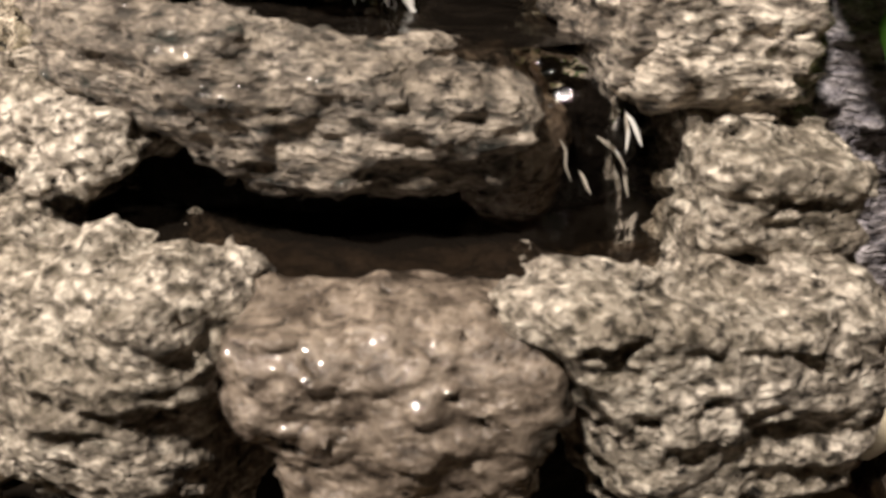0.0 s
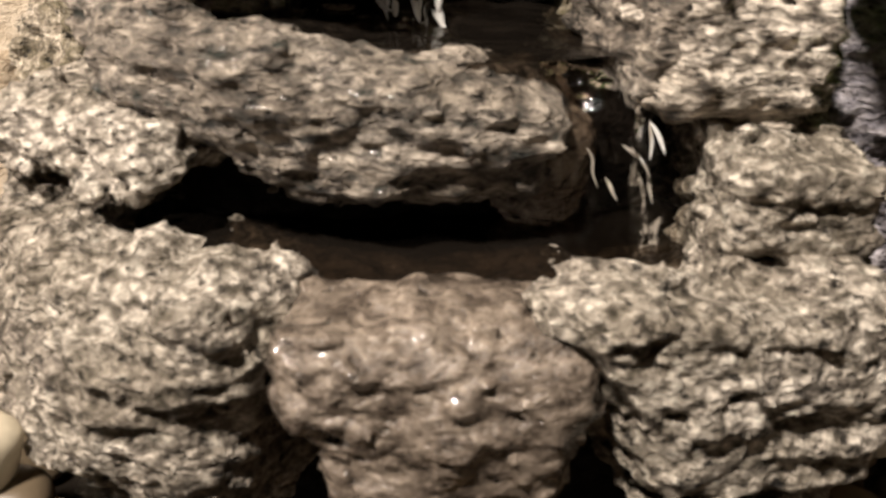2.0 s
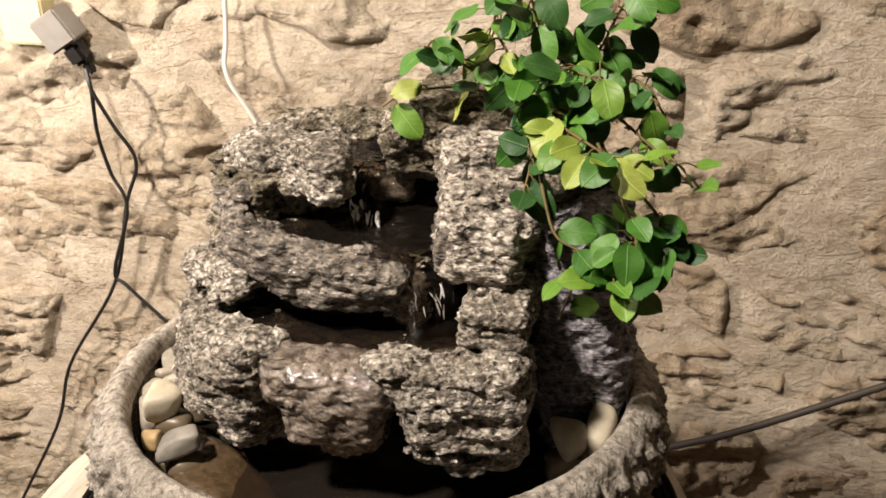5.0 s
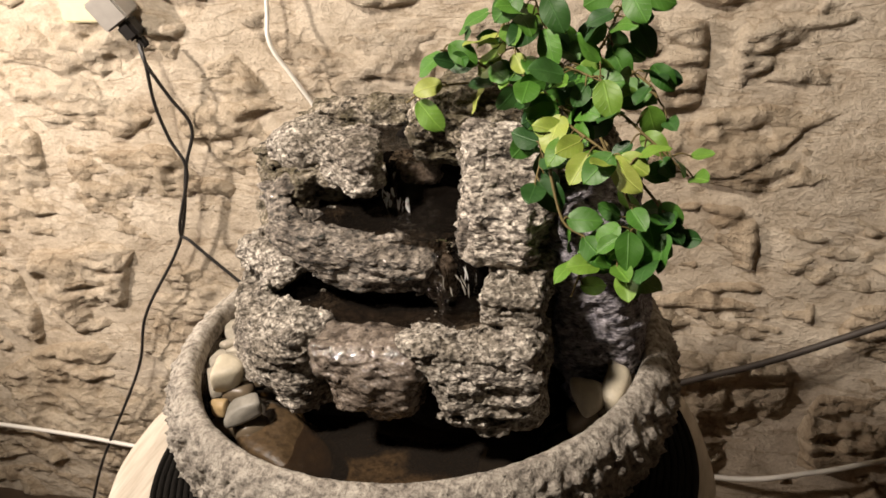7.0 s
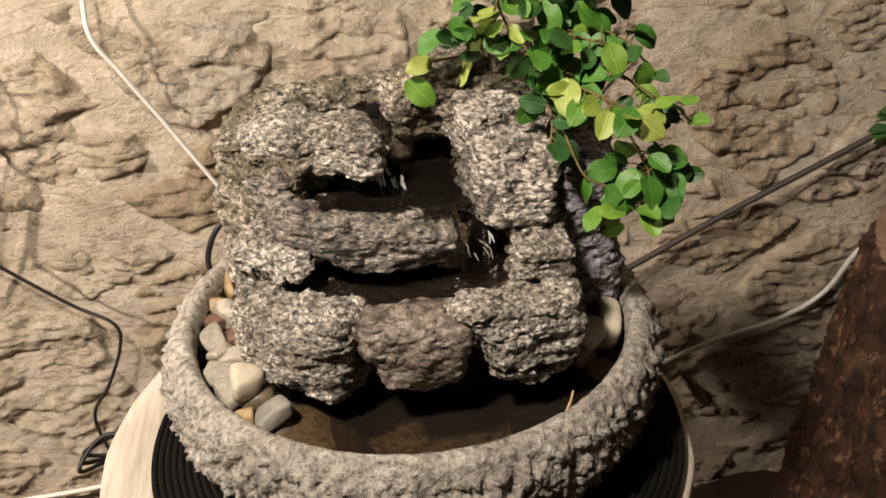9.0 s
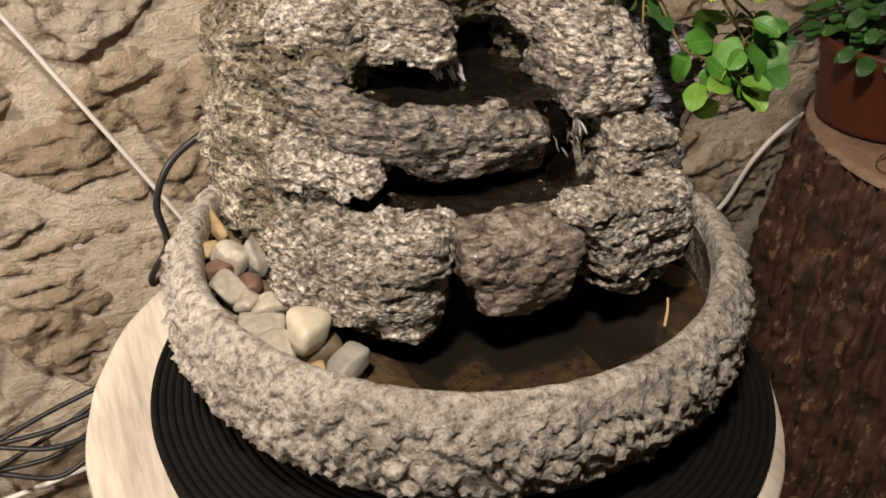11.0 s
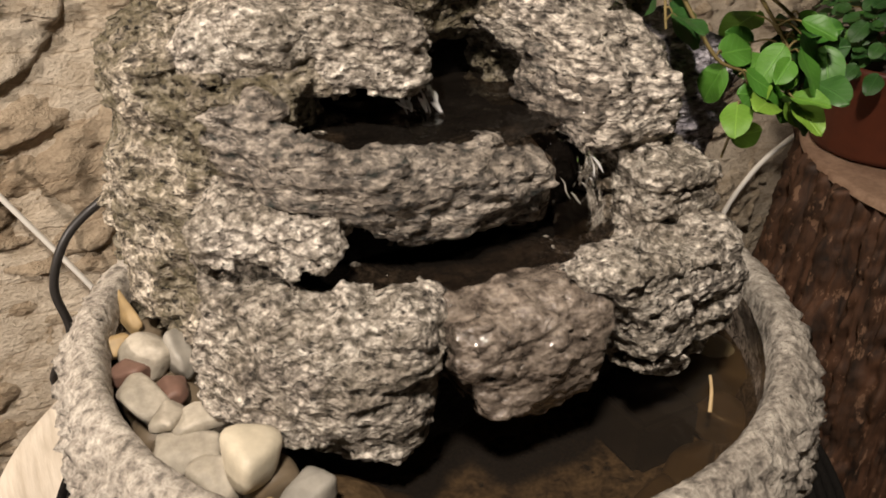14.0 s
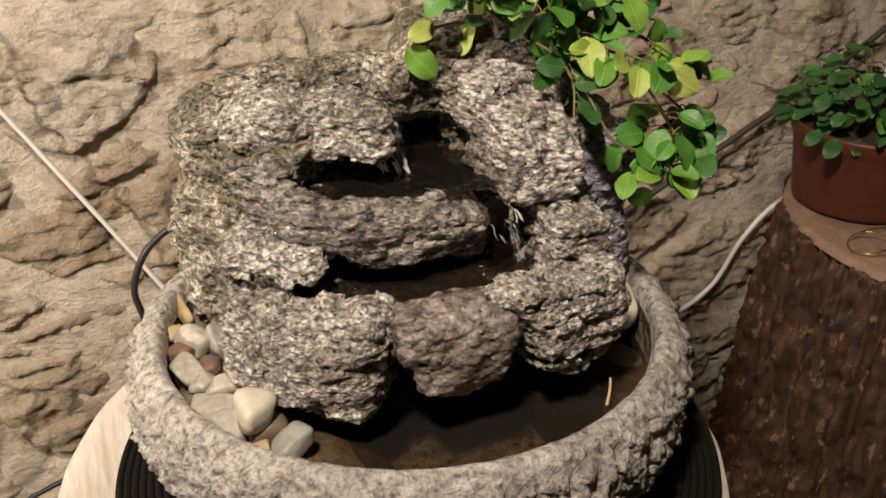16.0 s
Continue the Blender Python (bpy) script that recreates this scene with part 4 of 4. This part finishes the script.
for k in range(3):
    a = 0.02 * k
    cord("black_cable", [(-0.30, 0.48 - a, 0.385 - a), (-0.37, 0.47 - a, 0.37 - 0.6 * a), (-0.46, 0.46, 0.34 + 0.2 * a), (-0.50, 0.46 - a, 0.315), (-0.45, 0.47 + 0.2 * a, 0.30 - 0.4 * a), (-0.37, 0.48 - a, 0.325 - a), (-0.30, 0.485 - a, 0.36 - a)],
         0.0035, BLACK, None, "bundled black cable hanging against the wall", "cable")
socket = thing("wall_socket", "cream plastic wall socket box", "socket")
bm = bmesh.new()
slab(bm, (-0.695, 0.512, 1.0), (-0.628, 0.56, 1.065), 0.003)
part("box", bm, simple("cream_plastic", (0.72, 0.66, 0.42), 0.4, var=0.06), socket, smooth=False)
plug = thing("plug_adapter", "grey plug adapter with a black plug, tilted in the socket", "plug", at=(-0.594, 0.502, 1.022))
plug.rotation_euler = (radians(10), radians(-30), 0)
bm = bmesh.new()
slab(bm, (-0.025, -0.02, -0.02), (0.022, 0.022, 0.03), 0.003)
part("body", bm, simple("grey_plastic", (0.36, 0.34, 0.31), 0.45, var=0.08), plug, "grey adapter body", smooth=False)
bm = bmesh.new()
slab(bm, (-0.014, -0.014, -0.05), (0.012, 0.014, -0.019), 0.005)
part("black_plug", bm, BLACK, plug, "black plug", smooth=False)
bm = bmesh.new()
slab(bm, (-0.007, -0.007, -0.068), (0.005, 0.007, -0.049), 0.003)
part("strain_relief", bm, BLACK, plug, smooth=False)

# mortar and stones of the wall
def wall_field(x, z):
    p = np.stack([x, z, np.zeros_like(x)], -1)
    wx, wz = x + 0.035 * fractal(p, 5, 3, 0.5, 1), z + 0.025 * fractal(p, 6, 3, 0.5, 8)
    return wx, wz


r2 = np.random.default_rng(21)
SITES, zc = [], -0.06
while zc < 1.25:
    h, xc = r2.uniform(0.12, 0.24), -1.45 + r2.uniform(0, 0.2)
    while xc < 1.5:
        w = r2.uniform(0.16, 0.46)
        SITES.append((xc + w / 2, zc + h / 2 + r2.uniform(-0.06, 0.06)))
        xc += w
    zc += h
SEEN = [(-0.62, 0.90), (-0.22, 0.94), (-0.62, 0.72), (0.33, 0.81), (0.35, 0.95), (0.27, 0.68), (0.43, 0.67), (0.32, 0.56), (0.32, 0.42), (0.45, 0.40), (-0.84, 0.54), (-0.58, 0.47), (-0.90, 0.28), (0.17, 0.95),
        (-0.90, 0.70), (-0.45, 0.84), (-0.23, 0.68), (-0.33, 0.53), (0.0, 0.93), (0.79, 0.67), (0.89, 0.85), (0.71, 0.45), (0.70, 0.30), (0.55, 0.52), (0.58, 0.74), (0.50, 0.16), (-0.42, 0.62)]
SITES = [q for q in SITES if not (-1.0 < q[0] < 1.0 and 0.1 < q[1] < 1.02)] + SEEN
SITES = np.array(SITES)


def relief_grid(x0, x1, z0, z1, step):
    return np.meshgrid(np.arange(x0, x1 + step / 2, step), np.arange(z0, z1 + step / 2, step), indexing="ij")


gx, gz = relief_grid(-1.8, 2.0, 0.0, 2.4, 0.012)
p3 = np.stack([gx, gz, np.full_like(gx, 3.3)], -1)
gy = WALL_Y - 0.002 - 0.007 * fractal(p3, 8, 2) - 0.0022 * fractal(p3, 45, 3, 0.6)
n0, n1 = gx.shape
i, j = np.meshgrid(np.arange(n0 - 1), np.arange(n1 - 1), indexing="ij")
quads = np.stack([i * n1 + j, (i + 1) * n1 + j, (i + 1) * n1 + j + 1, i * n1 + j + 1], -1).reshape(-1, 4)
put("mortar", mesh_of("mortar", np.stack([gx, gy, gz], -1).reshape(-1, 3), quads, MORTAR), wall_north, "smeared pale mortar")

gx, gz = relief_grid(-1.3, 1.35, 0.0, 1.2, 0.0045)
wx, wz = wall_field(gx, gz)
d = np.hypot((wx[..., None] - SITES[:, 0]) / 1.5, wz[..., None] - SITES[:, 1])
order = np.sort(d, -1)[..., :2]
gap, owner = order[..., 1] - order[..., 0], d.argmin(-1)
p3 = np.stack([gx, gz, owner * 0.7], -1)
s = np.clip((gap - 0.016) / 0.018, 0, 1)
s = s * s * (3 - 2 * s)
bed = np.stack([gx * 0.45 + 0.12 * gz, gz * 1.45 + 0.12 * gx * np.sin(owner), owner * 0.7], -1)
high = -0.010 + 0.019 * s ** 0.6 + s * (0.017 * fractal(p3, 9, 2, 0.5) + 0.017 * (0.4 - np.abs(fractal(bed, 17, 4, 0.6))) + 0.004 * fractal(p3, 60, 3, 0.65))
crack = np.exp(-(fractal(bed, 7, 3, 0.6, 5.5) / 0.07) ** 2)
high = np.minimum(high - 0.009 * crack * s, 0.031)
n0, n1 = gx.shape
own4 = np.stack([owner[:-1, :-1], owner[1:, :-1], owner[1:, 1:], owner[:-1, 1:]], -1)
idx = np.arange(n0 * n1).reshape(n0, n1)
quad4 = np.stack([idx[:-1, :-1], idx[1:, :-1], idx[1:, 1:], idx[:-1, 1:]], -1)
for k in range(len(SITES)):
    q = quad4[(own4 == k).any(-1)]
    if len(q) < 60:
        continue
    used, inv = np.unique(q, return_inverse=True)
    hh = np.where(owner.ravel()[used] == k, high.ravel()[used], -0.02)
    v = np.stack([gx.ravel()[used], WALL_Y - hh, gz.ravel()[used]], -1)
    put("stone", mesh_of("stone", v, inv.reshape(-1, 4), WALL_STONE), wall_north)
